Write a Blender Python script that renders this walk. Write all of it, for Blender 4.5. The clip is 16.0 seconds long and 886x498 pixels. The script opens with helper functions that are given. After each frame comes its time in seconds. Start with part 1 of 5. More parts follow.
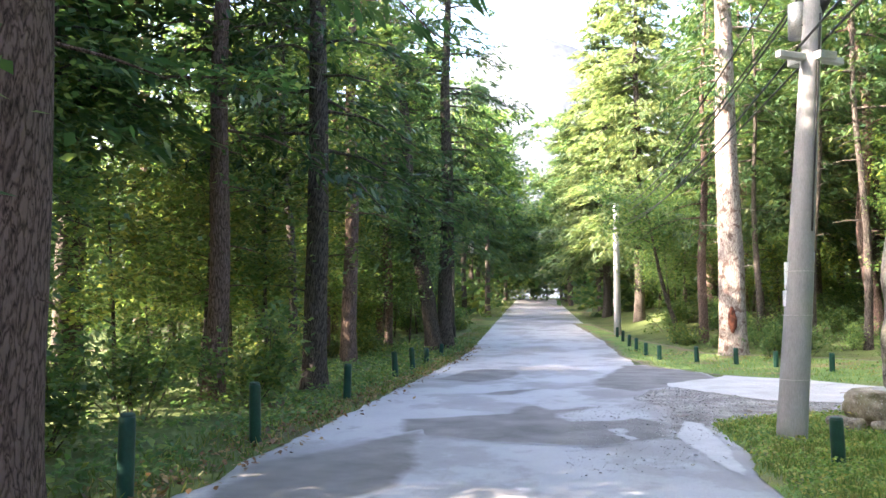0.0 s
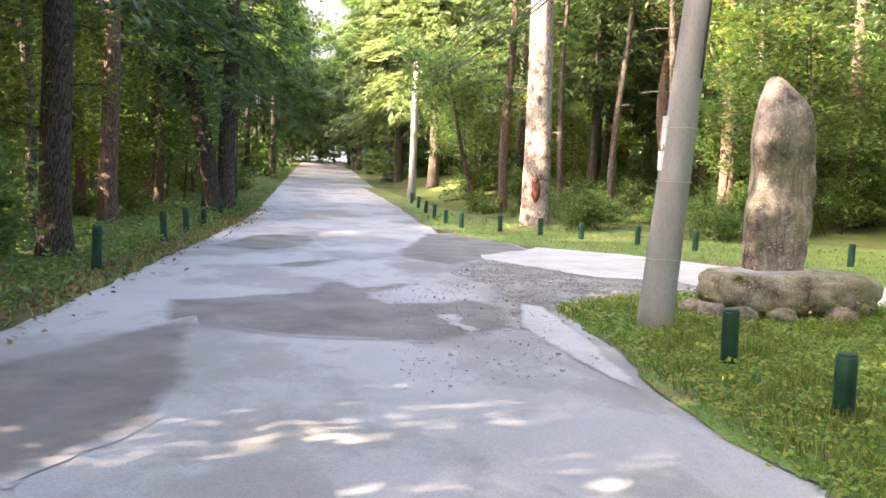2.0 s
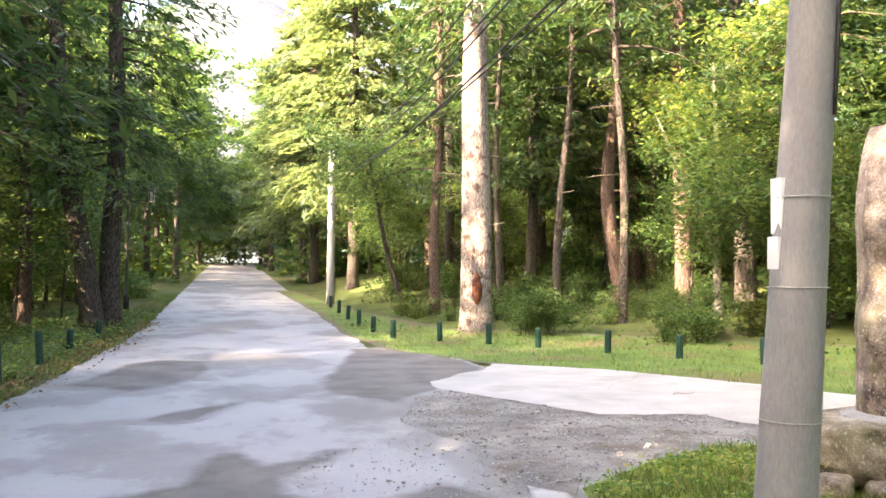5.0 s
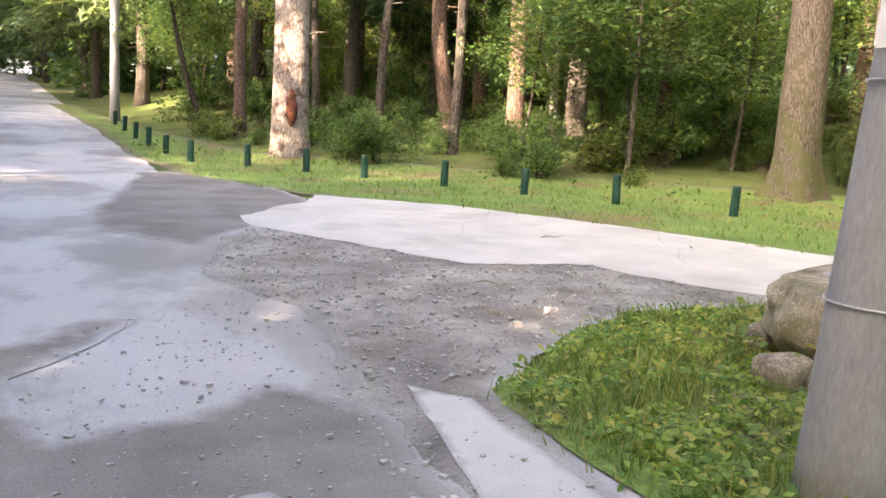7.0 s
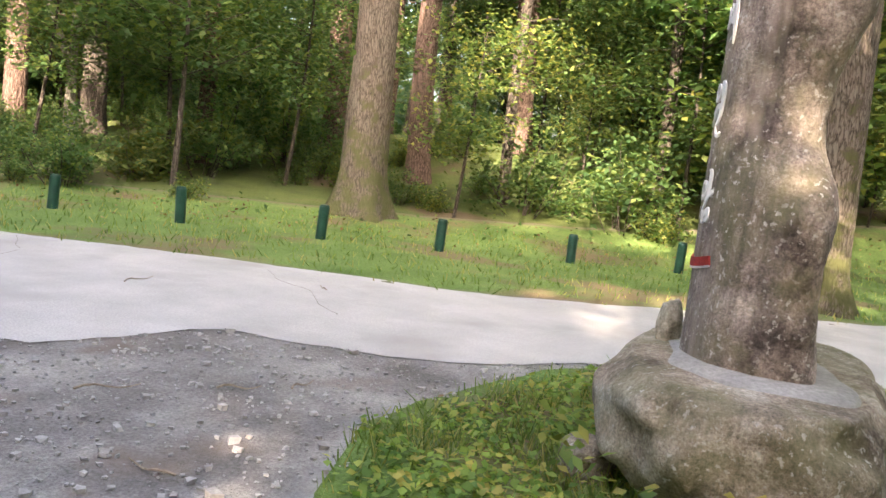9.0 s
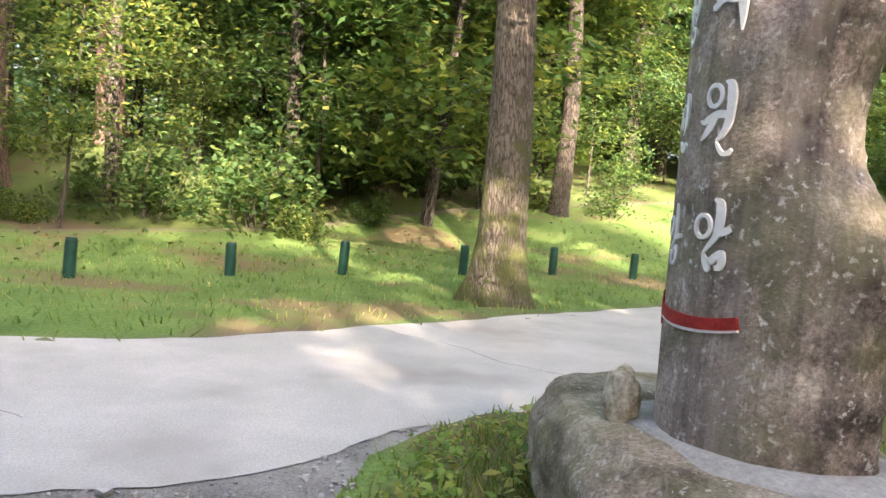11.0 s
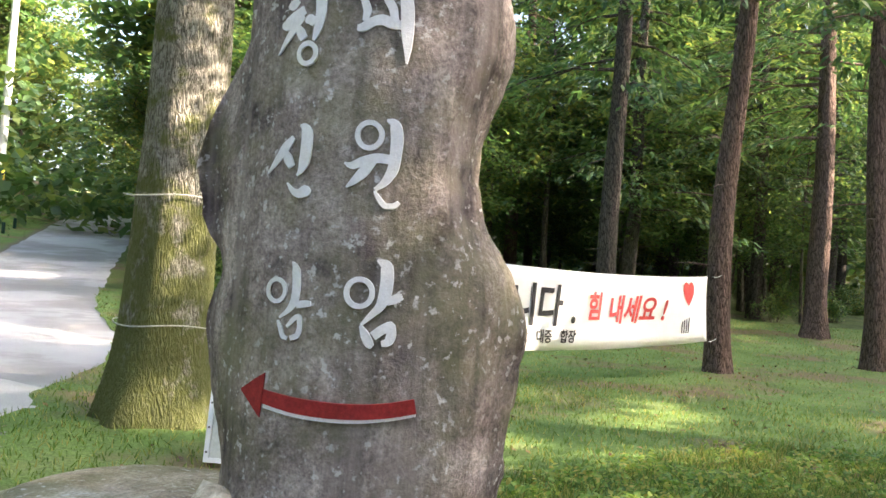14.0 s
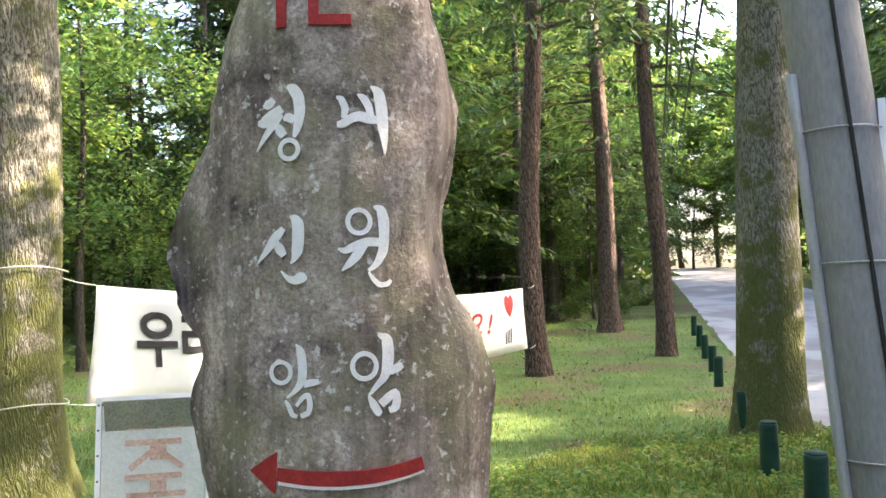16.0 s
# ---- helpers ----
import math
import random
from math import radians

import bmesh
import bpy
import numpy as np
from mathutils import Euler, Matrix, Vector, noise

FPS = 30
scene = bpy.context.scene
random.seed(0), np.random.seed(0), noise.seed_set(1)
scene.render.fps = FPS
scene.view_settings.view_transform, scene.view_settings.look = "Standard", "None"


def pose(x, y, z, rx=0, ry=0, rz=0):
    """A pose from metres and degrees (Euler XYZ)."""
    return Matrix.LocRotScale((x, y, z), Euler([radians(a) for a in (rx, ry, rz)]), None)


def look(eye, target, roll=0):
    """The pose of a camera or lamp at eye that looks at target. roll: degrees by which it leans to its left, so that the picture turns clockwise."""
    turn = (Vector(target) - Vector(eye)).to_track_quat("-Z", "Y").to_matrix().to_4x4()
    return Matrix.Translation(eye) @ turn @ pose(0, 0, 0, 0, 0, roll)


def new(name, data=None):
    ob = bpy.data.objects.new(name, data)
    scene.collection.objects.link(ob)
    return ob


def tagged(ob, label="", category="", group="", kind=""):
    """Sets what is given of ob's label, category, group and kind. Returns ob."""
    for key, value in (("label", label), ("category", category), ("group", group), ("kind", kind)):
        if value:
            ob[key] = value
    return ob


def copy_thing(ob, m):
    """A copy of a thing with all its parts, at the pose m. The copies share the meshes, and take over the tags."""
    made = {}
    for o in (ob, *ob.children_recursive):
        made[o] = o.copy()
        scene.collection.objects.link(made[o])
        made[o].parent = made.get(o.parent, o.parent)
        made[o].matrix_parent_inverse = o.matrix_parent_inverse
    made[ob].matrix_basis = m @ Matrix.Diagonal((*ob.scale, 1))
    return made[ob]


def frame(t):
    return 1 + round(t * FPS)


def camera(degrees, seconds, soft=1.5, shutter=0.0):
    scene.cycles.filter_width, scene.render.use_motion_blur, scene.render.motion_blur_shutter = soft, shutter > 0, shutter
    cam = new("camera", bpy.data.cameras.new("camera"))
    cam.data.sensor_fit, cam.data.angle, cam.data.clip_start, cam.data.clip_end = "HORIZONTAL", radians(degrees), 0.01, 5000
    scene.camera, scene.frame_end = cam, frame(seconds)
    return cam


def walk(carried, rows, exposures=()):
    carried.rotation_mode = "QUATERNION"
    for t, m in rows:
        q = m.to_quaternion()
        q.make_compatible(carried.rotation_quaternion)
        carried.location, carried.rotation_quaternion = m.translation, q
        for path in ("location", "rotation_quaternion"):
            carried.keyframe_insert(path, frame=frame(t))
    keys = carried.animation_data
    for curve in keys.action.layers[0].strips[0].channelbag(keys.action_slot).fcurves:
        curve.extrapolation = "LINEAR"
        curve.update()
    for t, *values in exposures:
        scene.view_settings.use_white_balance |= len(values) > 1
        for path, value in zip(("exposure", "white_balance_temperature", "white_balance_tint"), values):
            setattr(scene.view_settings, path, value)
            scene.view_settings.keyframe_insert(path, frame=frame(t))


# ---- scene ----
PATH = [
    (0, (0.183, -3.846, 1.627), (-0.096, -1.871, 1.769), -0.0),
    (0.5, (0.04, -3.186, 1.61), (-0.201, -1.209, 1.79), 2.2),
    (1, (-0.099, -2.524, 1.578), (-0.281, -0.533, 1.645), 2.2),
    (1.5, (-0.211, -1.81, 1.522), (-0.281, 0.188, 1.449), 1.8),
    (2, (-0.25, -1.092, 1.489), (-0.015, 0.887, 1.321), 2.4),
    (2.5, (-0.299, -0.428, 1.649), (0.036, 1.544, 1.642), 3.1),
    (3, (-0.218, 0.189, 1.771), (0.287, 2.114, 1.967), 2.7),
    (3.2, (-0.208, 0.449, 1.779), (0.31, 2.369, 1.99), 1.9),
    (5.3, (-0.054, 3.115, 1.539), (0.353, 5.073, 1.52), 0.2),
    (5.5, (-0.012, 3.371, 1.495), (0.391, 5.326, 1.364), 0.1),
    (6, (0.045, 3.973, 1.425), (0.51, 5.905, 1.205), 0.7),
    (6.5, (0.13, 4.612, 1.373), (0.733, 6.498, 1.089), 2.0),
    (7, (0.288, 5.287, 1.341), (1.153, 7.062, 1.024), 3.4),
    (7.5, (0.427, 5.963, 1.308), (1.459, 7.648, 0.996), 4.6),
    (8, (0.584, 6.629, 1.252), (1.882, 8.127, 0.981), 5.8),
    (8.5, (0.789, 7.247, 1.276), (2.273, 8.565, 1.033), 6.4),
    (9, (1.047, 7.896, 1.228), (2.764, 8.903, 1.032), 7.2),
    (9.2, (1.145, 8.106, 1.228), (2.905, 9.040, 1.043), 7.1),
    (11.3, (2.23, 9.772, 1.296), (4.221, 9.612, 1.194), 4.7),
    (11.5, (2.371, 9.9, 1.292), (4.344, 9.581, 1.208), 4.7),
    (12, (2.648, 10.113, 1.308), (4.498, 9.353, 1.268), 4.9),
    (12.5, (2.944, 10.22, 1.34), (4.601, 9.111, 1.505), 2.0),
    (13, (3.181, 10.38, 1.355), (4.524, 8.925, 1.634), 2.4),
    (13.5, (3.416, 10.522, 1.332), (4.553, 8.889, 1.535), 3.1),
    (14, (3.561, 10.691, 1.321), (4.486, 8.92, 1.389), 4.3),
    (14.5, (3.679, 10.876, 1.359), (4.472, 9.041, 1.416), -0.0),
    (15, (3.812, 10.942, 1.425), (4.493, 9.065, 1.549), -2.2),
    (15.5, (3.928, 11.061, 1.449), (4.42, 9.127, 1.583), -2.8),
    (16, (3.981, 11.137, 1.438), (4.445, 9.196, 1.567), -1.9),
]
cam = camera(55.5, 16.0, 1.5)
EXPO = [(0, 3.7, 6000, 20), (1.5, 4.05, 6800, 23), (3, 3.15, 6800, 20), (5.5, 3.9, 7000, 23), (7, 3.6, 6900, 23), (9.2, 3.25, 6500, 21), (12.5, 3.15, 6150, 17), (13.5, 3.25, 6200, 16), (14.5, 3.5, 6200, 18), (16, 3.55, 6300, 17)]
walk(cam, [(t, look(e, g, r)) for t, e, g, r in PATH], EXPO)

# ---- light: low sun from the west, bright summer sky ----
SUN_EL, SUN_FROM = 28.0, (-0.94, -0.34)      # elevation; where the sun stands (x, y)
world = bpy.data.worlds.new("sky")
scene.world = world
world.use_nodes = True
wn = world.node_tree
sky = wn.nodes.new("ShaderNodeTexSky")
sky.sky_type = "NISHITA"
sky.sun_disc = False
sky.sun_elevation = radians(SUN_EL)
sky.sun_rotation = math.atan2(SUN_FROM[0], SUN_FROM[1])
sky.air_density, sky.dust_density, sky.ozone_density = 1.0, 7.0, 0.6
wn.links.new(sky.outputs[0], wn.nodes["Background"].inputs[0])
wn.nodes["Background"].inputs[1].default_value = 0.15
sun = new("sun", bpy.data.lights.new("sun", "SUN"))
sun.data.energy, sun.data.angle, sun.data.color = 4.0, radians(0.6), (1.0, 0.83, 0.6)
sun.matrix_world = look((SUN_FROM[0] * 60, SUN_FROM[1] * 60, 60 * math.tan(radians(SUN_EL))), (0, 0, 0))

# ---- materials ----
def mat(name, build):
    m = bpy.data.materials.new(name)
    m.use_nodes = True
    nt = m.node_tree
    build(nt, nt.nodes["Principled BSDF"])
    return m


def nd(nt, kind, **props):
    n = nt.nodes.new(kind)
    for k, v in props.items():
        n.inputs[k.replace("_", " ")].default_value = v
    return n


def ramp(nt, src, stops):
    r = nt.nodes.new("ShaderNodeValToRGB")
    while len(r.color_ramp.elements) < len(stops):
        r.color_ramp.elements.new(0.5)
    for e, (p, c) in zip(r.color_ramp.elements, stops):
        e.position, e.color = p, (*c, 1)
    nt.links.new(src, r.inputs[0])
    return r.outputs[0]


def mixc(nt, fac, a, b, mode="MIX"):
    n = nt.nodes.new("ShaderNodeMix")
    n.data_type, n.blend_type = "RGBA", mode
    for sock, v in ((n.inputs[0], fac), (n.inputs[6], a), (n.inputs[7], b)):
        if isinstance(v, bpy.types.NodeSocket):
            nt.links.new(v, sock)
        elif isinstance(v, tuple):
            sock.default_value = (*v, 1)
        else:
            sock.default_value = v
    return n.outputs[2]


def coords(nt, scale=(1, 1, 1), world_space=False):
    if world_space:
        src = nt.nodes.new("ShaderNodeNewGeometry").outputs["Position"]
    else:
        src = nt.nodes.new("ShaderNodeTexCoord").outputs["Object"]
    mp = nt.nodes.new("ShaderNodeMapping")
    mp.inputs["Scale"].default_value = scale
    nt.links.new(src, mp.inputs[0])
    return mp.outputs[0]


def noisy(nt, vec, scale, detail=5.0, rough=0.6):
    n = nd(nt, "ShaderNodeTexNoise", Scale=scale, Detail=detail, Roughness=rough)
    nt.links.new(vec, n.inputs["Vector"])
    return n.outputs[0]


def bump(nt, bsdf, height, strength=0.5, dist=0.02):
    b = nd(nt, "ShaderNodeBump", Strength=strength, Distance=dist)
    nt.links.new(height, b.inputs["Height"])
    nt.links.new(b.outputs[0], bsdf.inputs["Normal"])


def asphalt_colour(nt):
    v = coords(nt, (1, 0.7, 1), True)
    n1 = noisy(nt, v, 0.42, 9.0, 0.62)
    col = ramp(nt, n1, [(0.38, (0.215, 0.211, 0.21)), (0.47, (0.26, 0.258, 0.26)), (0.505, (0.315, 0.317, 0.327)), (0.64, (0.355, 0.356, 0.364))])
    n2 = noisy(nt, v, 0.16, 8.0, 0.6)
    col = mixc(nt, ramp(nt, n2, [(0.56, (0, 0, 0)), (0.60, (0.8, 0.8, 0.8))]), col, (0.185, 0.182, 0.18))
    n3 = noisy(nt, v, 1.6, 7.0, 0.7)
    col = mixc(nt, ramp(nt, n3, [(0.60, (0, 0, 0)), (0.68, (0.5, 0.5, 0.5))]), col, (0.17, 0.165, 0.16))
    g = noisy(nt, v, 95.0, 3.0, 0.7)
    col = mixc(nt, 0.3, col, ramp(nt, g, [(0.3, (0.3, 0.3, 0.3)), (0.7, (0.9, 0.9, 0.9))]), "OVERLAY")
    return col, g


def surface(name, stops, scale=3.0, rough=0.85, grain=60.0, grain_amt=0.5, bump_s=0.4, bump_d=0.01, stretch=(1, 1, 1), world_space=False, big=None, metallic=0.0, lichen=None, soft_edge=0.0, under=None):
    def build(nt, p):
        v = coords(nt, stretch, world_space)
        col = ramp(nt, noisy(nt, v, scale), stops)
        g = noisy(nt, v, grain, 3.0, 0.7)
        col = mixc(nt, grain_amt, col, ramp(nt, g, [(0.3, (0.35, 0.35, 0.35)), (0.7, (0.95, 0.95, 0.95))]), "OVERLAY")
        if big:
            col = mixc(nt, ramp(nt, noisy(nt, v, big[0], 3.0, 0.55), [(big[2], (0, 0, 0)), (big[3], (1, 1, 1))]), col, big[1])
        if lichen:
            col = mixc(nt, ramp(nt, noisy(nt, v, lichen[0], 2.0, 0.5), [(lichen[2], (0, 0, 0)), (lichen[2] + 0.04, (1, 1, 1))]), col, lichen[1])
        if soft_edge:
            col = worn_away(nt, col, v, soft_edge, under)
        nt.links.new(col, p.inputs["Base Color"])
        p.inputs["Roughness"].default_value = rough
        p.inputs["Metallic"].default_value = metallic
        p.inputs["Specular IOR Level"].default_value = 0.3
        bump(nt, p, g, bump_s, bump_d)
    return mat(name, build)


def worn_away(nt, col, v, amount, under=None):
    """Lets a thin layer wear down to the asphalt in a mottled fringe towards its rim."""
    core = nt.nodes.new("ShaderNodeAttribute")
    core.attribute_name = "core"
    wear = nt.nodes.new("ShaderNodeMath")
    wear.operation = "MULTIPLY_ADD"
    wear.inputs[1].default_value = amount
    nt.links.new(noisy(nt, v, 5.0, 7.0, 0.68), wear.inputs[0])
    nt.links.new(core.outputs["Fac"], wear.inputs[2])
    fac = ramp(nt, wear.outputs[0], [(0.5 * amount + 0.02, (0, 0, 0)), (0.5 * amount + 0.5, (1, 1, 1))])
    return mixc(nt, fac, under or asphalt_colour(nt)[0], col)


def leafy(name, dark, light, warm, trans=0.45):
    def build(nt, p):
        isl = nt.nodes.new("ShaderNodeNewGeometry").outputs["Random Per Island"]
        col = ramp(nt, isl, [(0.0, dark), (0.6, light), (0.97, warm)])
        obr = nt.nodes.new("ShaderNodeObjectInfo").outputs["Random"]
        hsv = nd(nt, "ShaderNodeHueSaturation", Hue=0.5, Saturation=1.0, Value=1.0)
        mr = nt.nodes.new("ShaderNodeMapRange")
        mr.inputs[3].default_value, mr.inputs[4].default_value = 0.75, 1.3
        nt.links.new(obr, mr.inputs[0])
        nt.links.new(mr.outputs[0], hsv.inputs["Value"])
        nt.links.new(col, hsv.inputs["Color"])
        nt.links.new(hsv.outputs[0], p.inputs["Base Color"])
        p.inputs["Roughness"].default_value = 0.5
        p.inputs["Specular IOR Level"].default_value = 0.3
        tr = nt.nodes.new("ShaderNodeBsdfTranslucent")
        gain = mixc(nt, 1.0, hsv.outputs[0], (1.55, 1.55, 0.95), "MULTIPLY")
        nt.links.new(gain, tr.inputs[0])
        mx = nt.nodes.new("ShaderNodeMixShader")
        mx.inputs[0].default_value = trans
        nt.links.new(p.outputs[0], mx.inputs[1])
        nt.links.new(tr.outputs[0], mx.inputs[2])
        nt.links.new(mx.outputs[0], nt.nodes["Material Output"].inputs[0])
    return mat(name, build)


def barky(name, deep, mid, high, moss=None, moss_at=0.56, scale=1.0, patch=None, spots=4.5):
    def build(nt, p):
        v = coords(nt, (1, 1, 0.22))
        vo = nd(nt, "ShaderNodeTexVoronoi", Scale=22.0 * scale, Randomness=1.0)
        vo.feature = "DISTANCE_TO_EDGE"
        wob = noisy(nt, v, 6.0 * scale, 4.0)
        mv = nt.nodes.new("ShaderNodeVectorMath")
        mv.operation = "MULTIPLY_ADD"
        mv.inputs[1].default_value = (0.25, 0.25, 0.25)
        nt.links.new(wob, mv.inputs[0])
        nt.links.new(v, mv.inputs[2])
        nt.links.new(mv.outputs[0], vo.inputs["Vector"])
        fine = noisy(nt, v, 45.0 * scale, 6.0, 0.7)
        mm = nt.nodes.new("ShaderNodeMath")
        mm.operation = "MULTIPLY_ADD"
        mm.inputs[1].default_value = 2.2
        nt.links.new(vo.outputs["Distance"], mm.inputs[0])
        nt.links.new(fine, mm.inputs[2])
        hgt = mm.outputs[0]
        col = ramp(nt, hgt, [(0.42, deep), (0.62, mid), (0.92, high)])
        u = coords(nt)
        if patch:
            col = mixc(nt, ramp(nt, noisy(nt, u, spots, 4.0), [(0.56, (0, 0, 0)), (0.62, (1, 1, 1))]), col, patch)
        if moss:
            mz = nt.nodes.new("ShaderNodeSeparateXYZ")
            nt.links.new(u, mz.inputs[0])
            low = nt.nodes.new("ShaderNodeMapRange")
            low.inputs[1].default_value, low.inputs[2].default_value = 0.0, 3.0
            low.inputs[3].default_value, low.inputs[4].default_value = 0.16, -0.05
            nt.links.new(mz.outputs[2], low.inputs[0])
            ad = nt.nodes.new("ShaderNodeMath")
            ad.operation = "ADD"
            nt.links.new(noisy(nt, u, 3.0, 6.0, 0.7), ad.inputs[0])
            nt.links.new(low.outputs[0], ad.inputs[1])
            col = mixc(nt, ramp(nt, ad.outputs[0], [(moss_at, (0, 0, 0)), (moss_at + 0.12, (0.85, 0.85, 0.85))]), col, moss)
        nt.links.new(col, p.inputs["Base Color"])
        p.inputs["Roughness"].default_value = 0.95
        p.inputs["Specular IOR Level"].default_value = 0.15
        bump(nt, p, hgt, 0.8, 0.03)
    return mat(name, build)


def worn_asphalt(nt, p):
    col, g = asphalt_colour(nt)
    nt.links.new(col, p.inputs["Base Color"])
    p.inputs["Roughness"].default_value = 0.8
    p.inputs["Specular IOR Level"].default_value = 0.3
    bump(nt, p, g, 0.5, 0.006)


M_ASPHALT = mat("road_asphalt", worn_asphalt)
M_ASPHALT_DARK = surface("patched_asphalt", [(0.34, (0.105, 0.100, 0.094)), (0.66, (0.185, 0.177, 0.168))], 1.1, 0.85, 110.0, 0.5, 0.5, 0.006, (1, 1, 1), True, soft_edge=0.7)
M_ASPHALT_PALE = surface("pale_worn_asphalt", [(0.3, (0.33, 0.33, 0.335)), (0.7, (0.42, 0.42, 0.42))], 2.0, 0.8, 110.0, 0.3, 0.4, 0.004, (1, 1, 1), True, soft_edge=0.7)
M_CONCRETE = surface("pale_concrete", [(0.3, (0.32, 0.313, 0.3)), (0.7, (0.43, 0.42, 0.405))], 1.2, 0.85, 80.0, 0.4, 0.25, 0.004, (1, 1, 1), True, big=(0.7, (0.31, 0.293, 0.275), 0.53, 0.7))
M_GRAVEL = surface("gravelly_dirt", [(0.32, (0.125, 0.117, 0.11)), (0.5, (0.21, 0.2, 0.19)), (0.7, (0.33, 0.315, 0.295))], 1.6, 0.95, 70.0, 0.7, 0.9, 0.02, (1, 1, 1), True, big=(0.9, (0.19, 0.15, 0.12), 0.56, 0.68), soft_edge=0.8)
M_PEBBLE = surface("grey_pebble", [(0.3, (0.18, 0.172, 0.165)), (0.7, (0.46, 0.445, 0.43))], 3.0, 0.85, 40.0, 0.4)
M_SOIL = surface("forest_floor", [(0.28, (0.035, 0.04, 0.015)), (0.45, (0.06, 0.085, 0.022)), (0.6, (0.085, 0.11, 0.03)), (0.8, (0.13, 0.11, 0.06))], 0.7, 0.95, 30.0, 0.7, 0.8, 0.03, (1, 1, 1), True, big=(0.35, (0.10, 0.075, 0.045), 0.56, 0.66))
M_LAWN = surface("mown_grass", [(0.3, (0.065, 0.115, 0.026)), (0.55, (0.105, 0.165, 0.04)), (0.8, (0.16, 0.185, 0.065))], 0.9, 0.95, 25.0, 0.7, 0.9, 0.03, (1, 1, 1), True, big=(0.5, (0.16, 0.125, 0.065), 0.52, 0.64))
M_VERGE_LAWN = surface("grass_worn_to_soil", [(0.3, (0.065, 0.115, 0.026)), (0.55, (0.105, 0.165, 0.04)), (0.8, (0.16, 0.185, 0.065))], 0.9, 0.95, 25.0, 0.7, 0.9, 0.03, (1, 1, 1), True, big=(0.5, (0.16, 0.125, 0.065), 0.52, 0.64), soft_edge=0.8, under=(0.15, 0.125, 0.098))
M_VERGE = surface("earth_verge", [(0.3, (0.07, 0.06, 0.045)), (0.7, (0.15, 0.125, 0.095))], 2.5, 0.95, 50.0, 0.7, 0.8, 0.02, (1, 1, 1), True)
M_GRASS = leafy("grass_blades", (0.065, 0.115, 0.024), (0.145, 0.215, 0.046), (0.31, 0.27, 0.1), 0.35)
M_CLOVER = leafy("clover_leaves", (0.08, 0.165, 0.036), (0.215, 0.32, 0.068), (0.36, 0.32, 0.09), 0.4)
M_LEAF = leafy("broad_leaves", (0.042, 0.09, 0.034), (0.085, 0.155, 0.055), (0.17, 0.21, 0.06), 0.5)
M_LEAF_WARM = leafy("yellow_green_leaves", (0.055, 0.10, 0.034), (0.105, 0.16, 0.048), (0.22, 0.22, 0.06), 0.52)
M_NEEDLE = leafy("conifer_sprays", (0.03, 0.065, 0.03), (0.055, 0.11, 0.042), (0.12, 0.15, 0.05), 0.4)
M_NEEDLE_PALE = leafy("pale_conifer_sprays", (0.075, 0.12, 0.058), (0.135, 0.19, 0.085), (0.21, 0.24, 0.11), 0.5)
M_LITTER = leafy("fallen_leaves", (0.10, 0.05, 0.022), (0.19, 0.10, 0.04), (0.3, 0.2, 0.08), 0.1)
M_BARK_DARK = barky("dark_bark", (0.016, 0.013, 0.011), (0.05, 0.042, 0.036), (0.11, 0.095, 0.08))
M_BARK_RED = barky("reddish_pine_bark", (0.026, 0.018, 0.014), (0.095, 0.064, 0.052), (0.18, 0.128, 0.105))
M_BARK_GREY = barky("grey_flaky_bark", (0.07, 0.055, 0.048), (0.21, 0.175, 0.155), (0.34, 0.30, 0.27), patch=(0.12, 0.085, 0.07))
M_BARK_MOSS = barky("mossy_grey_bark", (0.06, 0.055, 0.04), (0.17, 0.16, 0.125), (0.34, 0.32, 0.27), moss=(0.115, 0.13, 0.03), moss_at=0.46, scale=1.5, patch=(0.36, 0.35, 0.3), spots=17.0)
M_BARK_OAK = barky("brown_lined_bark", (0.03, 0.024, 0.019), (0.098, 0.081, 0.063), (0.175, 0.15, 0.122), moss=(0.09, 0.10, 0.035), moss_at=0.55, scale=1.0, patch=(0.09, 0.072, 0.056), spots=3.0)
M_BARK_PALE = barky("pale_smooth_bark", (0.12, 0.11, 0.09), (0.24, 0.22, 0.185), (0.34, 0.32, 0.28))
M_POLE = surface("grey_pole", [(0.3, (0.2, 0.2, 0.205)), (0.7, (0.30, 0.30, 0.30))], 2.0, 0.75, 70.0, 0.3, 0.25, 0.004, (1, 1, 0.25), big=(0.9, (0.23, 0.17, 0.12), 0.6, 0.72))
M_PVC = surface("pale_plastic_pipe", [(0.3, (0.34, 0.34, 0.33)), (0.7, (0.44, 0.44, 0.43))], 4.0, 0.5, 60.0, 0.15)
M_WHITE_POLE = surface("white_painted_pole", [(0.3, (0.55, 0.56, 0.55)), (0.7, (0.68, 0.69, 0.68))], 4.0, 0.5, 60.0, 0.15)
M_YELLOW = surface("yellow_band", [(0.3, (0.65, 0.45, 0.03)), (0.7, (0.75, 0.55, 0.05))], 6.0, 0.5)
M_BLACK = surface("black_rubber", [(0.3, (0.012, 0.012, 0.013)), (0.7, (0.03, 0.03, 0.032))], 6.0, 0.55)
M_IRON = surface("dark_iron", [(0.3, (0.02, 0.018, 0.016)), (0.7, (0.05, 0.045, 0.04))], 6.0, 0.5, metallic=0.4)
M_STEEL = surface("galvanised_steel", [(0.3, (0.30, 0.30, 0.29)), (0.7, (0.42, 0.42, 0.40))], 6.0, 0.5, metallic=0.6)
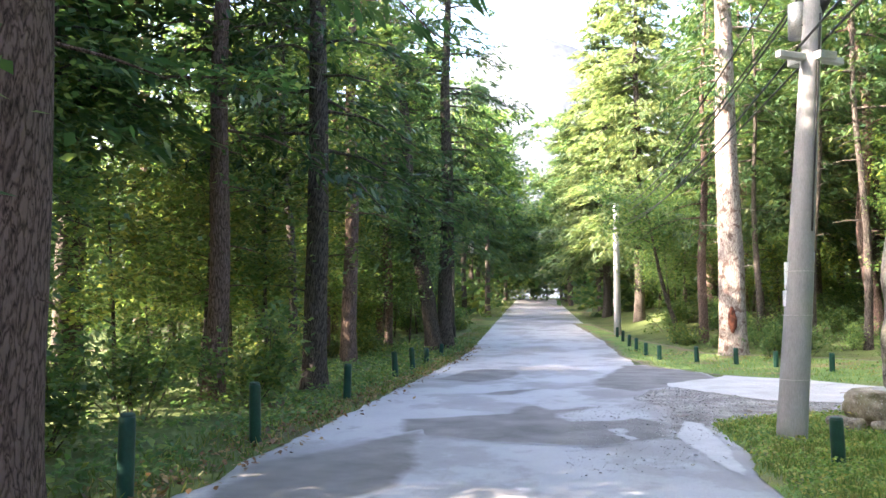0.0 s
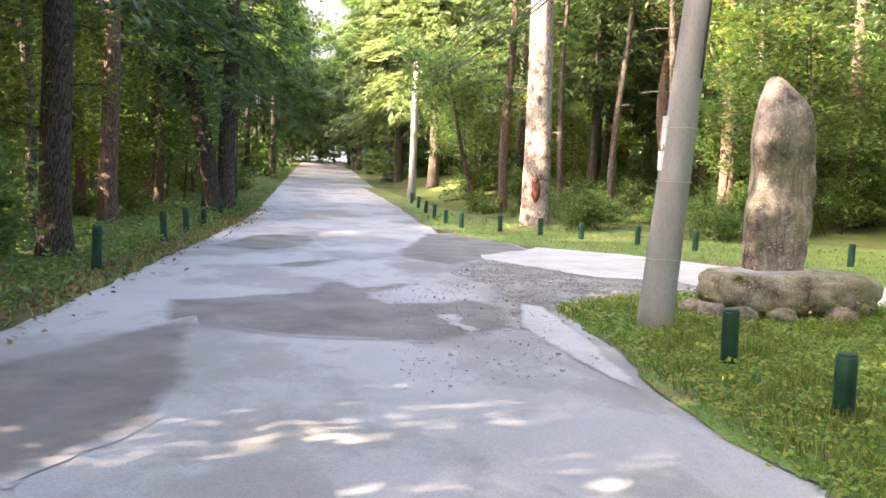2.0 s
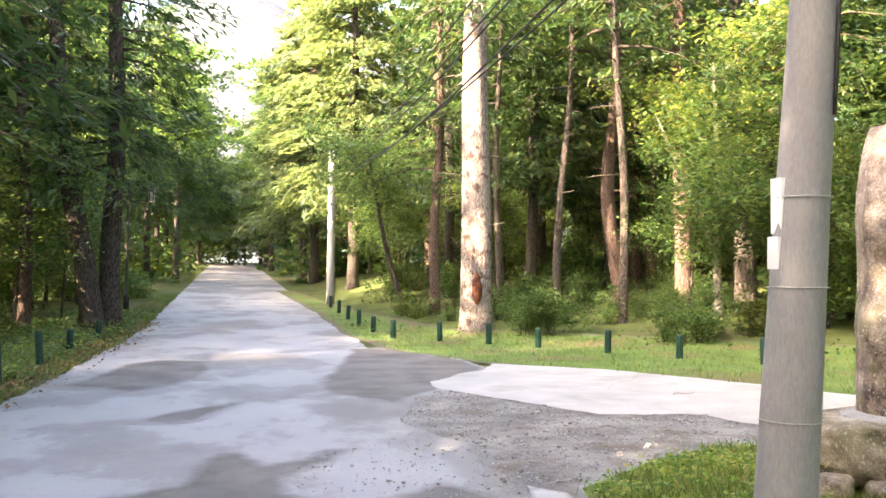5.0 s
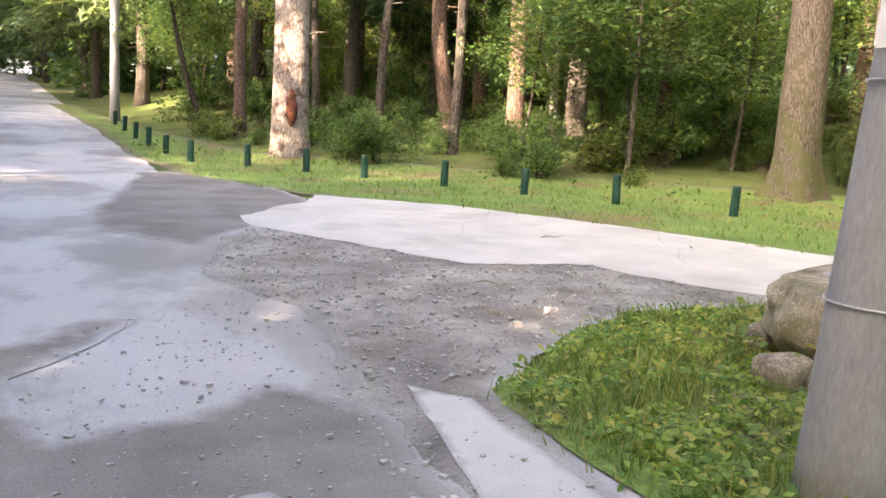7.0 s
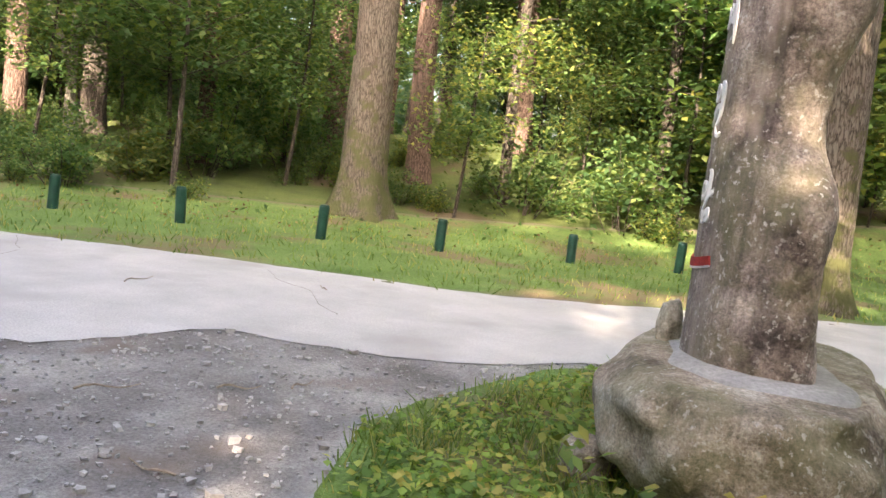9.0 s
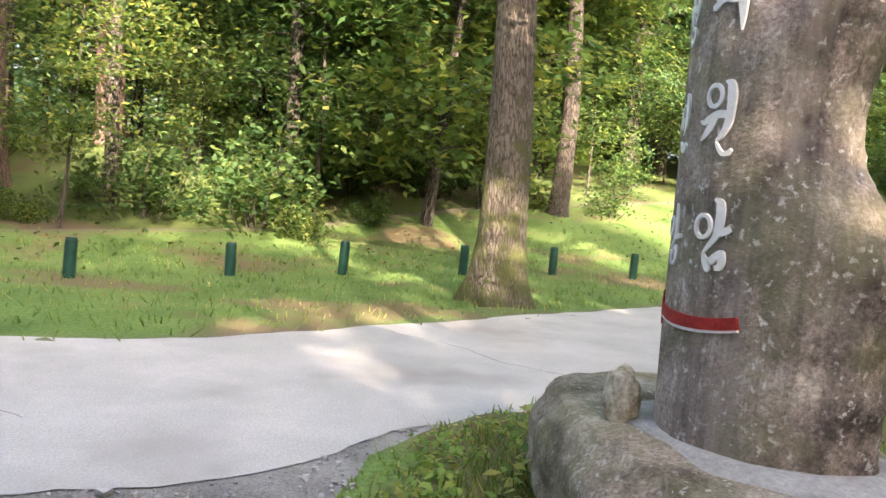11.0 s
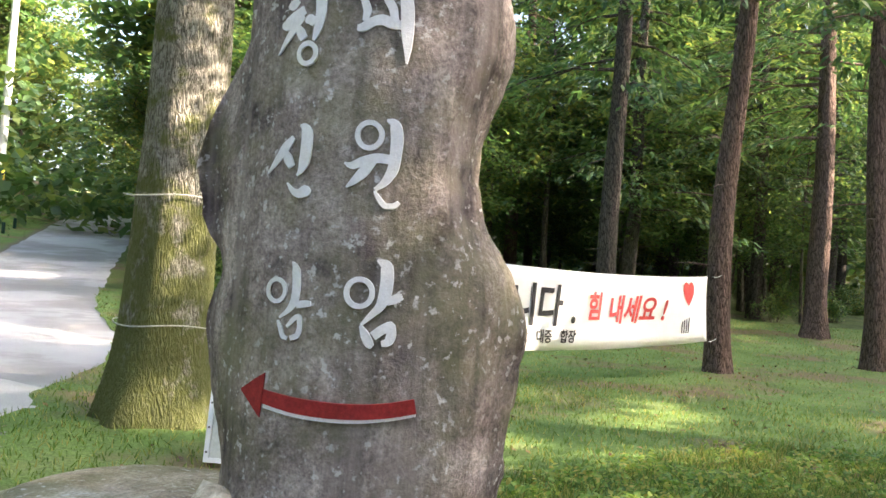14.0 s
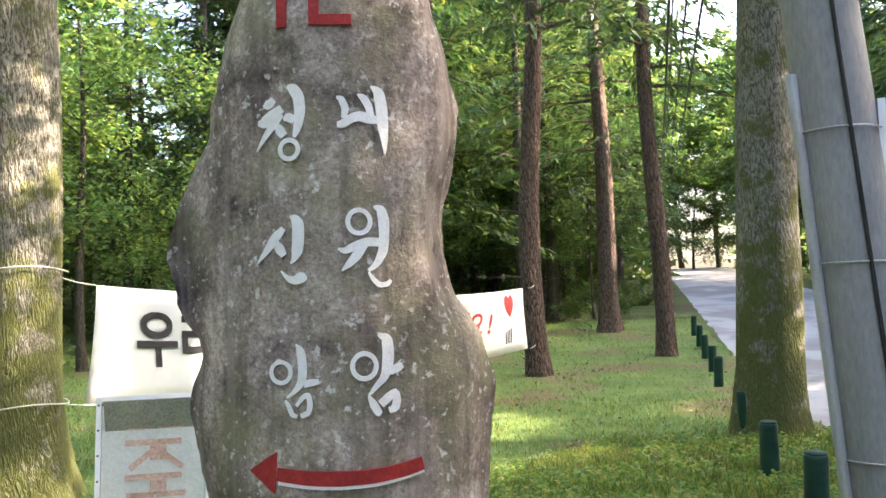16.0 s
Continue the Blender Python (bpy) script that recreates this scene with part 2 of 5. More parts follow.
M_BOLLARD = surface("dark_green_paint", [(0.3, (0.007, 0.033, 0.023)), (0.7, (0.012, 0.056, 0.039))], 5.0, 0.45, 50.0, 0.35, 0.3, 0.004, big=(3.0, (0.03, 0.045, 0.03), 0.6, 0.72))
M_BOLLARD_TOP = surface("worn_green_cap", [(0.3, (0.018, 0.045, 0.032)), (0.7, (0.04, 0.08, 0.058))], 9.0, 0.6)
M_CARVED = surface("white_paint_in_carving", [(0.3, (0.70, 0.69, 0.65)), (0.7, (0.84, 0.83, 0.79))], 30.0, 0.8, 120.0, 0.2, 0.4, 0.004)
M_RED = surface("red_paint_in_carving", [(0.3, (0.20, 0.016, 0.014)), (0.7, (0.34, 0.03, 0.025))], 20.0, 0.7, 90.0, 0.4, 0.4, 0.004)
M_BANNER = surface("white_banner_cloth", [(0.3, (0.79, 0.80, 0.82)), (0.7, (0.85, 0.86, 0.88))], 3.0, 0.7, 40.0, 0.05, 0.1, 0.004)
M_INK = surface("black_ink", [(0.3, (0.02, 0.02, 0.025)), (0.7, (0.03, 0.03, 0.035))], 5.0, 0.6)
M_INK_RED = surface("red_ink", [(0.3, (0.55, 0.05, 0.05)), (0.7, (0.65, 0.09, 0.08))], 5.0, 0.6)
M_BOARD = surface("faded_white_board", [(0.3, (0.50, 0.53, 0.50)), (0.7, (0.62, 0.64, 0.61))], 4.0, 0.6, 40.0, 0.2)
M_BOARD_INK = surface("faded_brown_lettering", [(0.3, (0.40, 0.25, 0.19)), (0.7, (0.55, 0.40, 0.33))], 9.0, 0.8)
M_ROPE = surface("pale_cord", [(0.3, (0.42, 0.42, 0.38)), (0.7, (0.55, 0.55, 0.5))], 20.0, 0.8)
# no haze in the air: the hill's blue-grey base colour carries it
M_HILL = surface("hazy_hillside", [(0.35, (0.030, 0.040, 0.052)), (0.65, (0.06, 0.072, 0.085))], 0.03, 1.0, 0.12, 0.5, 0.1, 0.1)
M_GLASS = surface("lantern_pane", [(0.3, (0.35, 0.33, 0.26)), (0.7, (0.45, 0.42, 0.34))], 6.0, 0.25)
M_WOUND = surface("rotten_wood", [(0.3, (0.03, 0.012, 0.008)), (0.7, (0.16, 0.055, 0.03))], 9.0, 0.95, 40.0, 0.6, 0.8, 0.02)
M_TWIG = surface("dry_twig", [(0.3, (0.18, 0.145, 0.11)), (0.7, (0.34, 0.28, 0.21))], 6.0, 0.9)


def stone_mat(name, deep, mid, high, moss, lichen, streak=True):
    def build(nt, p):
        v = coords(nt)
        col = ramp(nt, noisy(nt, v, 3.2, 7.0, 0.7), [(0.36, deep), (0.51, mid), (0.68, high)])
        g = noisy(nt, v, 70.0, 4.0, 0.75)
        col = mixc(nt, 0.75, col, ramp(nt, g, [(0.32, (0.2, 0.2, 0.2)), (0.68, (0.9, 0.9, 0.9))]), "OVERLAY")
        if streak:
            sv = coords(nt, (1, 1, 0.06))
            st = noisy(nt, sv, 7.0, 5.0, 0.65)
            col = mixc(nt, ramp(nt, st, [(0.48, (0, 0, 0)), (0.66, (0.8, 0.8, 0.8))]), col, deep)
            col = mixc(nt, ramp(nt, noisy(nt, coords(nt, (1, 1, 0.05)), 7.0, 3.0), [(0.58, (0, 0, 0)), (0.72, (0.45, 0.45, 0.45))]), col, high)
        col = mixc(nt, ramp(nt, noisy(nt, v, 2.0, 5.0, 0.7), [(0.46, (0, 0, 0)), (0.64, (0.62, 0.62, 0.62))]), col, moss)
        spot = ramp(nt, noisy(nt, v, 34.0, 5.0, 0.6), [(0.585, (0, 0, 0)), (0.64, (0.9, 0.9, 0.9))])
        where = ramp(nt, noisy(nt, v, 4.5, 6.0, 0.7), [(0.40, (0.12, 0.12, 0.12)), (0.62, (1, 1, 1))])
        col = mixc(nt, mixc(nt, 1.0, spot, where, "MULTIPLY"), col, lichen)
        nt.links.new(col, p.inputs["Base Color"])
        p.inputs["Roughness"].default_value = 0.95
        p.inputs["Specular IOR Level"].default_value = 0.2
        bump(nt, p, g, 0.55, 0.012)
    return mat(name, build)


M_STONE = stone_mat("weathered_granite", (0.07, 0.056, 0.052), (0.29, 0.24, 0.208), (0.53, 0.455, 0.39), (0.20, 0.195, 0.095), (0.66, 0.64, 0.59))
M_BOULDER = stone_mat("mossy_boulder_rock", (0.08, 0.064, 0.047), (0.25, 0.212, 0.165), (0.42, 0.385, 0.325), (0.14, 0.14, 0.065), (0.48, 0.47, 0.43), False)
M_PEBBLE_PALE = surface("pale_flecked_pebble", [(0.35, (0.16, 0.145, 0.10)), (0.55, (0.38, 0.345, 0.27)), (0.75, (0.52, 0.48, 0.39))], 22.0, 0.9, 60.0, 0.5, 0.6, 0.01)
M_CEMENT = surface("grey_cement_fillet", [(0.3, (0.22, 0.215, 0.2)), (0.7, (0.32, 0.315, 0.3))], 5.0, 0.9, 50.0, 0.4, 0.5, 0.01)


# ---- mesh helpers ----
def sp(v, w):
    v = v / w
    return w * (np.maximum(v, 0) + np.log1p(np.exp(-np.abs(v))))


def land(x, y):
    """Height of the ground: level at the junction, rising gently all around it."""
    x, y = np.asarray(x, float), np.asarray(y, float)
    bank = (x - 9.13) * 0.76 + (y - 16.8) * 0.65
    z = 0.033 * sp(y - 28, 2.5) + 0.06 * sp(-y - 4, 2) + 0.06 * sp(x - 16.5, 1.5) + 0.05 * sp(x - 33, 1.5)
    side = (x - 20.4) * 0.705 + (y - 3.45) * 0.71
    z = z + 0.075 * sp(side - 0.8, 0.4) * np.clip((x - 18) / 4, 0, 1) * np.clip((22 - side) / 14, 0, 1)
    z = z + 0.09 * sp(bank - 1.6, 0.5) * np.clip((x - 3) / 5, 0, 1) * np.clip((34 - bank) / 20, 0, 1)
    flat = 0.033 * sp(-28.0, 2.5) + 0.06 * sp(-4.0, 2) + 0.06 * sp(-16.5, 1.5)
    return z - flat


def mesh_from(name, verts, faces, material, smooth=False):
    me = bpy.data.meshes.new(name)
    me.from_pydata([tuple(v) for v in verts], [], [tuple(f) for f in faces])
    me.materials.append(material)
    if smooth:
        me.polygons.foreach_set("use_smooth", np.ones(len(me.polygons), bool))
    me.update()
    return me


def quads_mesh(name, verts, material):
    """A mesh of loose four-cornered leaves: verts has four rows a leaf."""
    n = len(verts) // 4
    me = bpy.data.meshes.new(name)
    me.vertices.add(4 * n)
    me.vertices.foreach_set("co", np.asarray(verts, np.float32).ravel())
    me.loops.add(4 * n)
    me.loops.foreach_set("vertex_index", np.arange(4 * n, dtype=np.int32))
    me.polygons.add(n)
    me.polygons.foreach_set("loop_start", np.arange(0, 4 * n, 4, dtype=np.int32))
    me.materials.append(material)
    me.update(calc_edges=True)
    return me


def child(name, me, parent, label=""):
    ob = new(name, me)
    ob.parent = parent
    if label:
        tagged(ob, label)
    return ob


def part(name, bm, material, parent, label="", smooth=False):
    me = bpy.data.meshes.new(name)
    bm.to_mesh(me)
    bm.free()
    me.materials.append(material)
    if smooth:
        me.polygons.foreach_set("use_smooth", np.ones(len(me.polygons), bool))
    return child(name, me, parent, label)


def tube(path, radii, sides=10, rough=0.0, seed=0, flare=0.0, lobes=5, cap=True):
    """Vertices and faces of a tapered tube along a path."""
    path = np.asarray(path, float)
    r = np.random.default_rng(seed)
    ph = r.uniform(0, 6.28, 4)
    verts, faces = [], []
    for i, (c, rad) in enumerate(zip(path, radii)):
        d = path[min(i + 1, len(path) - 1)] - path[max(i - 1, 0)]
        d = d / (np.linalg.norm(d) + 1e-9)
        a = np.cross(d, (0.0, 1.0, 0.13))
        a /= np.linalg.norm(a) + 1e-9
        b = np.cross(d, a)
        f = flare * max(0.0, 1 - (c[2] - path[0][2]) / 1.3) ** 2.2
        for k in range(sides):
            t = 6.2832 * k / sides
            w = 1 + rough * (math.sin(3 * t + ph[0] + i * 0.35) + 0.6 * math.sin(5 * t + ph[1] - i * 0.5)) + rough * 0.6 * r.uniform(-1, 1)
            w += f * (1 + 0.55 * math.sin(lobes * t + ph[2]))
            verts.append(c + rad * w * (math.cos(t) * a + math.sin(t) * b))
        if i:
            o = (i - 1) * sides
            faces += [(o + k, o + (k + 1) % sides, o + sides + (k + 1) % sides, o + sides + k) for k in range(sides)]
    if cap:
        n = len(verts)
        faces += [tuple(range(n - sides, n)), tuple(range(sides - 1, -1, -1))]
    return verts, faces


def joined(pieces):
    verts, faces = [], []
    for v, f in pieces:
        o = len(verts)
        verts += list(v)
        faces += [tuple(o + i for i in q) for q in f]
    return verts, faces


def leaf_quads(centres, length, width, r, flat=0.4, along=None, droop=0.0):
    """Folded pointed leaves at the centres, lying more or less level (flat: 0 level, 1 any way)."""
    n = len(centres)
    yaw = r.uniform(0, 6.2832, n)
    if along is None:
        d = np.stack([np.cos(yaw), np.sin(yaw), r.normal(0, flat, n) - droop], 1)
    else:
        d = along + r.normal(0, 0.45, (n, 3))
        d[:, 2] -= droop
    d /= np.linalg.norm(d, axis=1)[:, None]
    up = np.stack([r.normal(0, flat, n), r.normal(0, flat, n), np.ones(n)], 1)
    s = np.cross(d, up)
    s /= np.linalg.norm(s, axis=1)[:, None] + 1e-9
    L = (length * r.uniform(0.6, 1.3, n))[:, None]
    W = (width * r.uniform(0.6, 1.3, n))[:, None]
    q = np.empty((n, 4, 3))
    q[:, 0] = centres - d * L * 0.5
    q[:, 1] = centres + s * W * 0.5 - d * L * 0.05
    q[:, 2] = centres + d * L * 0.5
    q[:, 3] = centres - s * W * 0.5 - d * L * 0.05
    q[:, 2, 2] -= (L * 0.15)[:, 0]
    return q.reshape(-1, 3)


def clumps(centres, radius, per, r, squash=0.5):
    """Leaf places gathered in uneven clumps round the centres."""
    c = np.repeat(np.asarray(centres), per, axis=0)
    off = r.normal(0, 1, c.shape) * np.asarray([1, 1, squash])
    off *= radius * np.repeat(r.uniform(0.5, 1.3, len(centres)), per)[:, None] * 0.6
    return c + off


# ---- trees ----
def trunk_path(height, lean, wob, seed, steps=22):
    r = np.random.default_rng(seed)
    z = np.concatenate([[-0.25, 0.0, 0.12, 0.28, 0.5, 0.8], np.linspace(1.2, height, steps)])
    ph = r.uniform(0, 6.28, 2)
    x = lean[0] * z + wob * (np.sin(z * 0.75 + ph[0]) - math.sin(ph[0]))
    y = lean[1] * z + wob * (np.sin(z * 0.65 + ph[1]) - math.sin(ph[1]))
    return np.stack([x, y, z], 1)


def tree_base(x, y, label, group="", kind_name="tree", sink=0.0):
    e = new(kind_name)
    e.location = (x, y, float(land(x, y)) - sink)
    return tagged(e, label, "tree", group)


def conifer(x, y, dia, height, label, bark, first=4.0, reach=3.4, lean=(0, 0), wob=0.03, seed=1, leaf=None, dense=1.0, flare=0.35, stubs=True, leaf_size=0.3, group=""):
    """A tall conifer: trunk with limbs in one mesh, and drooping level sprays of needles."""
    r = np.random.default_rng(seed)
    e = tree_base(x, y, label, group)
    tp = trunk_path(height, lean, wob, seed)
    rad = 0.5 * dia * (1 - 0.85 * np.clip(tp[:, 2] / height, 0, 1) ** 1.2)
    pieces = [tube(tp, rad, 18 if dia > 0.4 else 12, 0.035, seed, flare)]
    cen, al = [], []
    nlimb = int((height - first) * 3.4 * dense)
    for i in range(nlimb):
        z = first + (height - first) * (i + r.uniform(0, 1)) / nlimb
        c = np.array([np.interp(z, tp[:, 2], tp[:, 0]), np.interp(z, tp[:, 2], tp[:, 1]), z])
        rel = (z - first) / (height - first)
        ln = reach * (1 - 0.8 * rel ** 1.3) * r.uniform(0.55, 1.15)
        a = r.uniform(0, 6.2832)
        d = np.array([math.cos(a), math.sin(a), 0.0])
        pts = [c + d * ln * t + np.array([0, 0, ln * (0.10 * t - 0.42 * t * t)]) for t in (0, 0.35, 0.7, 1.0)]
        pieces.append(tube(pts, [0.035 + 0.006 * ln, 0.028, 0.018, 0.008], 5, 0, i, cap=False))
        for t in np.linspace(0.22, 1.0, max(3, int(ln * 4.2))):
            side = np.array([-d[1], d[0], 0]) * r.normal(0, 0.30 * ln * (1.1 - t) + 0.14)
            cen.append(c + d * ln * t + np.array([0, 0, ln * (0.10 * t - 0.42 * t * t)]) + side)
            al.append(d + side * 0.8)
    if stubs:
        for i in range(int(first * 1.6)):
            z = r.uniform(1.6, first)
            c = np.array([np.interp(z, tp[:, 2], tp[:, 0]), np.interp(z, tp[:, 2], tp[:, 1]), z])
            a = r.uniform(0, 6.28)
            d = np.array([math.cos(a), math.sin(a), r.uniform(-0.2, 0.25)])
            ln = 0.5 * dia + r.uniform(0.1, 0.9)
            pieces.append(tube([c, c + d * ln * 0.6, c + d * ln + np.array([0, 0, -0.05])], [0.022, 0.014, 0.005], 4, 0, i, cap=False))
    child("trunk", mesh_from("trunk", *joined(pieces), bark, True), e)
    per = 13
    pts = clumps(np.array(cen), 0.42, per, r, 0.22)
    child("crown", quads_mesh("crown", leaf_quads(pts, leaf_size, leaf_size * 0.3, r, 0.3, np.repeat(np.array(al), per, 0), 0.25), leaf or M_NEEDLE), e)
    return e


def broadleaf(x, y, dia, height, label, bark, first=2.5, reach=3.0, lean=(0, 0), wob=0.05, seed=1, leaf=None, limbs=16, per=75, leaf_size=0.17, group="", flare=0.4, fork=None, kind_name="tree", category="tree"):
    """A broadleaved tree: trunk and forking limbs in one mesh, layered clumps of leaves."""
    r = np.random.default_rng(seed)
    e = tree_base(x, y, label, group, kind_name)
    tagged(e, category=category)
    tp = trunk_path(height * 0.9, lean, wob, seed)
    rad = 0.5 * dia * (1 - 0.82 * np.clip(tp[:, 2] / height, 0, 1))
    pieces = [tube(tp, rad, 18 if dia > 0.4 else 9, 0.04, seed, flare)]
    cen = []
    for i in range(limbs):
        z = first + (height * 0.88 - first) * (i + r.uniform(0, 1)) / limbs
        c = np.array([np.interp(z, tp[:, 2], tp[:, 0]), np.interp(z, tp[:, 2], tp[:, 1]), z])
        rel = (z - first) / (height - first)
        ln = reach * (0.65 + 0.5 * math.sin(3.0 * min(rel + 0.1, 1))) * r.uniform(0.6, 1.15)
        a = r.uniform(0, 6.2832)
        d = np.array([math.cos(a), math.sin(a), r.uniform(0.05, 0.55)])
        mid = c + d * ln * 0.5 + r.normal(0, 0.08 * ln, 3)
        tip = c + d * ln + r.normal(0, 0.10 * ln, 3)
        r0 = max(0.012, 0.13 * dia * (1 - 0.6 * rel))
        pieces.append(tube([c, mid, tip], [r0, r0 * 0.6, 0.008], 5, 0, i, cap=False))
        for k in range(4):
            t = r.uniform(0.3, 1.0)
            s = (c + (mid - c) * 2 * t) if t < 0.5 else mid + (tip - mid) * (2 * t - 1)
            q = s + np.array([*r.normal(0, 0.32 * ln, 2), r.normal(0.05, 0.14 * ln)])
            pieces.append(tube([s, q], [r0 * 0.35, 0.005], 4, 0, k, cap=False))
            cen += [q, (s + q) / 2 + r.normal(0, 0.12, 3)]
        cen.append(tip)
    if fork:
        for a, ln, up in fork:
            c = np.array([np.interp(up, tp[:, 2], tp[:, 0]), np.interp(up, tp[:, 2], tp[:, 1]), up])
            pts = [c + np.array([a[0] * t, a[1] * t, ln * t]) for t in (0, 0.15, 0.35, 0.6, 1)]
            pieces.append(tube(pts, [0.3 * dia, 0.28 * dia, 0.25 * dia, 0.2 * dia, 0.08 * dia], 9, 0.04, 5))
    child("trunk", mesh_from("trunk", *joined(pieces), bark, True), e)
    pts = clumps(np.array(cen), 0.75, per, r, 0.45)
    child("crown", quads_mesh("crown", leaf_quads(pts, leaf_size, leaf_size * 0.62, r, 0.4, None, 0.1), leaf or M_LEAF), e)
    return e


def shrub(x, y, size, height, label, leaf, seed, per=40, leaf_size=0.12):
    r = np.random.default_rng(seed)
    e = new("shrub")
    e.location = (x, y, float(land(x, y)))
    tagged(e, label, "shrub", "undergrowth")
    pieces, cen = [], []
    for i in range(11):
        a, sp_ = r.uniform(0, 6.28), r.uniform(0.2, 1.0) * size
        tip = np.array([math.cos(a) * sp_, math.sin(a) * sp_, height * r.uniform(0.35, 1.0)])
        b = tip * np.array([0.25, 0.25, 0.0])
        mid = (b + tip) * 0.5 + r.normal(0, 0.08, 3)
        pieces.append(tube([b - (0, 0, 0.1), mid, tip], [0.014, 0.010, 0.004], 4, 0, i, cap=False))
        cen += [tip, mid, mid * 0.5 + tip * 0.5 + r.normal(0, 0.15, 3)]
    child("woody_base", mesh_from("woody_base", *joined(pieces), M_BARK_DARK), e)
    pts = clumps(np.array(cen), 0.36 * size, per, r, 0.7)
    pts[:, 2] = np.abs(pts[:, 2])
    child("foliage", quads_mesh("foliage", leaf_quads(pts, leaf_size, leaf_size * 0.6, r, 0.5), leaf), e)
    return e


# ---- the ground, roads and patches ----
import itertools

from mathutils.geometry import delaunay_2d_cdt


def ragged(poly, step, amp, seed):
    """A closed outline with small uneven bays."""
    out = []
    pts = [np.array(p, float) for p in poly]
    for i, a in enumerate(pts):
        b = pts[(i + 1) % len(pts)]
        d = b - a
        n = max(1, int(np.linalg.norm(d) / step))
        nrm = np.array([-d[1], d[0]]) / (np.linalg.norm(d) + 1e-9)
        for k in range(n):
            p = a + d * k / n
            w = noise.noise(Vector((p[0] * 0.9, p[1] * 0.9, seed))) + 0.55 * noise.noise(Vector((p[0] * 2.6, p[1] * 2.6, seed + 9))) + 0.3 * noise.noise(Vector((p[0] * 7, p[1] * 7, seed + 5)))
            out.append(p + nrm * w * amp)
    return out


def inside(px, py, poly):
    hit = np.zeros(len(px), bool)
    n = len(poly)
    for i in range(n):
        (x0, y0), (x1, y1) = poly[i], poly[(i + 1) % n]
        cross = (y0 > py) != (y1 > py)
        hit ^= cross & (px < (x1 - x0) * (py - y0) / (y1 - y0 + 1e-12) + x0)
    return hit


def sheet(name, poly, off, material, label, category, step=0.25, amp=0.08, seed=0, grid=1.0, wave=0.0, kind="structure", fringe=0.0):
    """A thin layer on the ground with an uneven outline."""
    edge = ragged(poly, step, amp, seed)
    a = np.array(edge)
    gx, gy = np.meshgrid(np.arange(a[:, 0].min(), a[:, 0].max(), grid), np.arange(a[:, 1].min(), a[:, 1].max(), grid))
    gx, gy = gx.ravel(), gy.ravel()
    m = inside(gx, gy, edge)
    pts = [Vector(p) for p in edge] + [Vector((x, y)) for x, y in zip(gx[m], gy[m])]
    n = len(edge)
    v, _, f, *_ = delaunay_2d_cdt(pts, [(i, (i + 1) % n) for i in range(n)], [], 1, 1e-4)
    vv = np.array([(p[0], p[1]) for p in v])
    z = land(vv[:, 0], vv[:, 1]) + off
    if wave:
        z = z + np.array([wave * noise.noise(Vector((x * 1.7, y * 1.7, seed))) for x, y in vv])
    ob = new(name, mesh_from(name, np.column_stack([vv, z]), f, material, True))
    if fringe:
        rim = np.array([np.min(np.hypot(a[:, 0] - x, a[:, 1] - y)) for x, y in vv])
        core = ob.data.attributes.new("core", "FLOAT", "POINT")
        core.data.foreach_set("value", np.clip(rim / fringe, 0, 1).astype(np.float32))
    return tagged(ob, label, category, "", kind), edge


def spaced(*runs):
    return np.concatenate([np.arange(a, b, s) for a, b, s in runs])


gx = spaced((-600, -60, 40), (-60, -8, 2), (-8, 16, 0.5), (16, 60, 1.5), (60, 640, 40))
gy = spaced((-600, -60, 40), (-60, -16, 2), (-16, 32, 0.5), (32, 130, 2), (130, 640, 40))
X, Y = np.meshgrid(gx, gy)
rise = np.clip(land(np.clip(X, -60, 75), np.clip(Y, -60, 130)), -1, 9)
Z = rise - 0.010
nx, ny = len(gx), len(gy)
idx = np.arange(nx * ny).reshape(ny, nx)
faces = np.stack([idx[:-1, :-1], idx[:-1, 1:], idx[1:, 1:], idx[1:, :-1]], -1).reshape(-1, 4)
tagged(new("ground", mesh_from("ground", np.column_stack([X.ravel(), Y.ravel(), Z.ravel()]), faces.tolist(), M_SOIL, True)),
       "dark forest floor with leaf litter and low green growth", "ground", "", "structure")


def road_mid(y):
    return -0.5 - 0.033 * max(0.0, y - 25)


ys = list(spaced((-70, 24, 1.6), (24, 122, 3.0)))
left = [(road_mid(y) - 2.74, y) for y in ys]
right = []
for y in ys:
    w = 2.8
    right.append((road_mid(y) + w, y))
ROAD = left[::-1] + right
road, road_edge = sheet("road", ROAD, 0.006, M_ASPHALT, "worn grey asphalt forest road with paler and darker patches", "road", 0.5, 0.10, 3, 1.6)

BRANCH = [(10.2, 5.5), (13.6, 7.1), (17, 4.0), (20.5, 1.2), (24, -1.9), (28, -5.5), (34, -11.2), (42, -19.2), (50, -26.5), (46.5, -30), (31, -13.8), (25.2, -8.2), (21.3, -4.6), (17.8, -1.7), (14.2, 0.9), (11.3, 3.6)]
sheet("road", BRANCH, 0.006, M_ASPHALT, "grey asphalt side road curving away into the woods", "road", 0.5, 0.12, 5, 1.2)

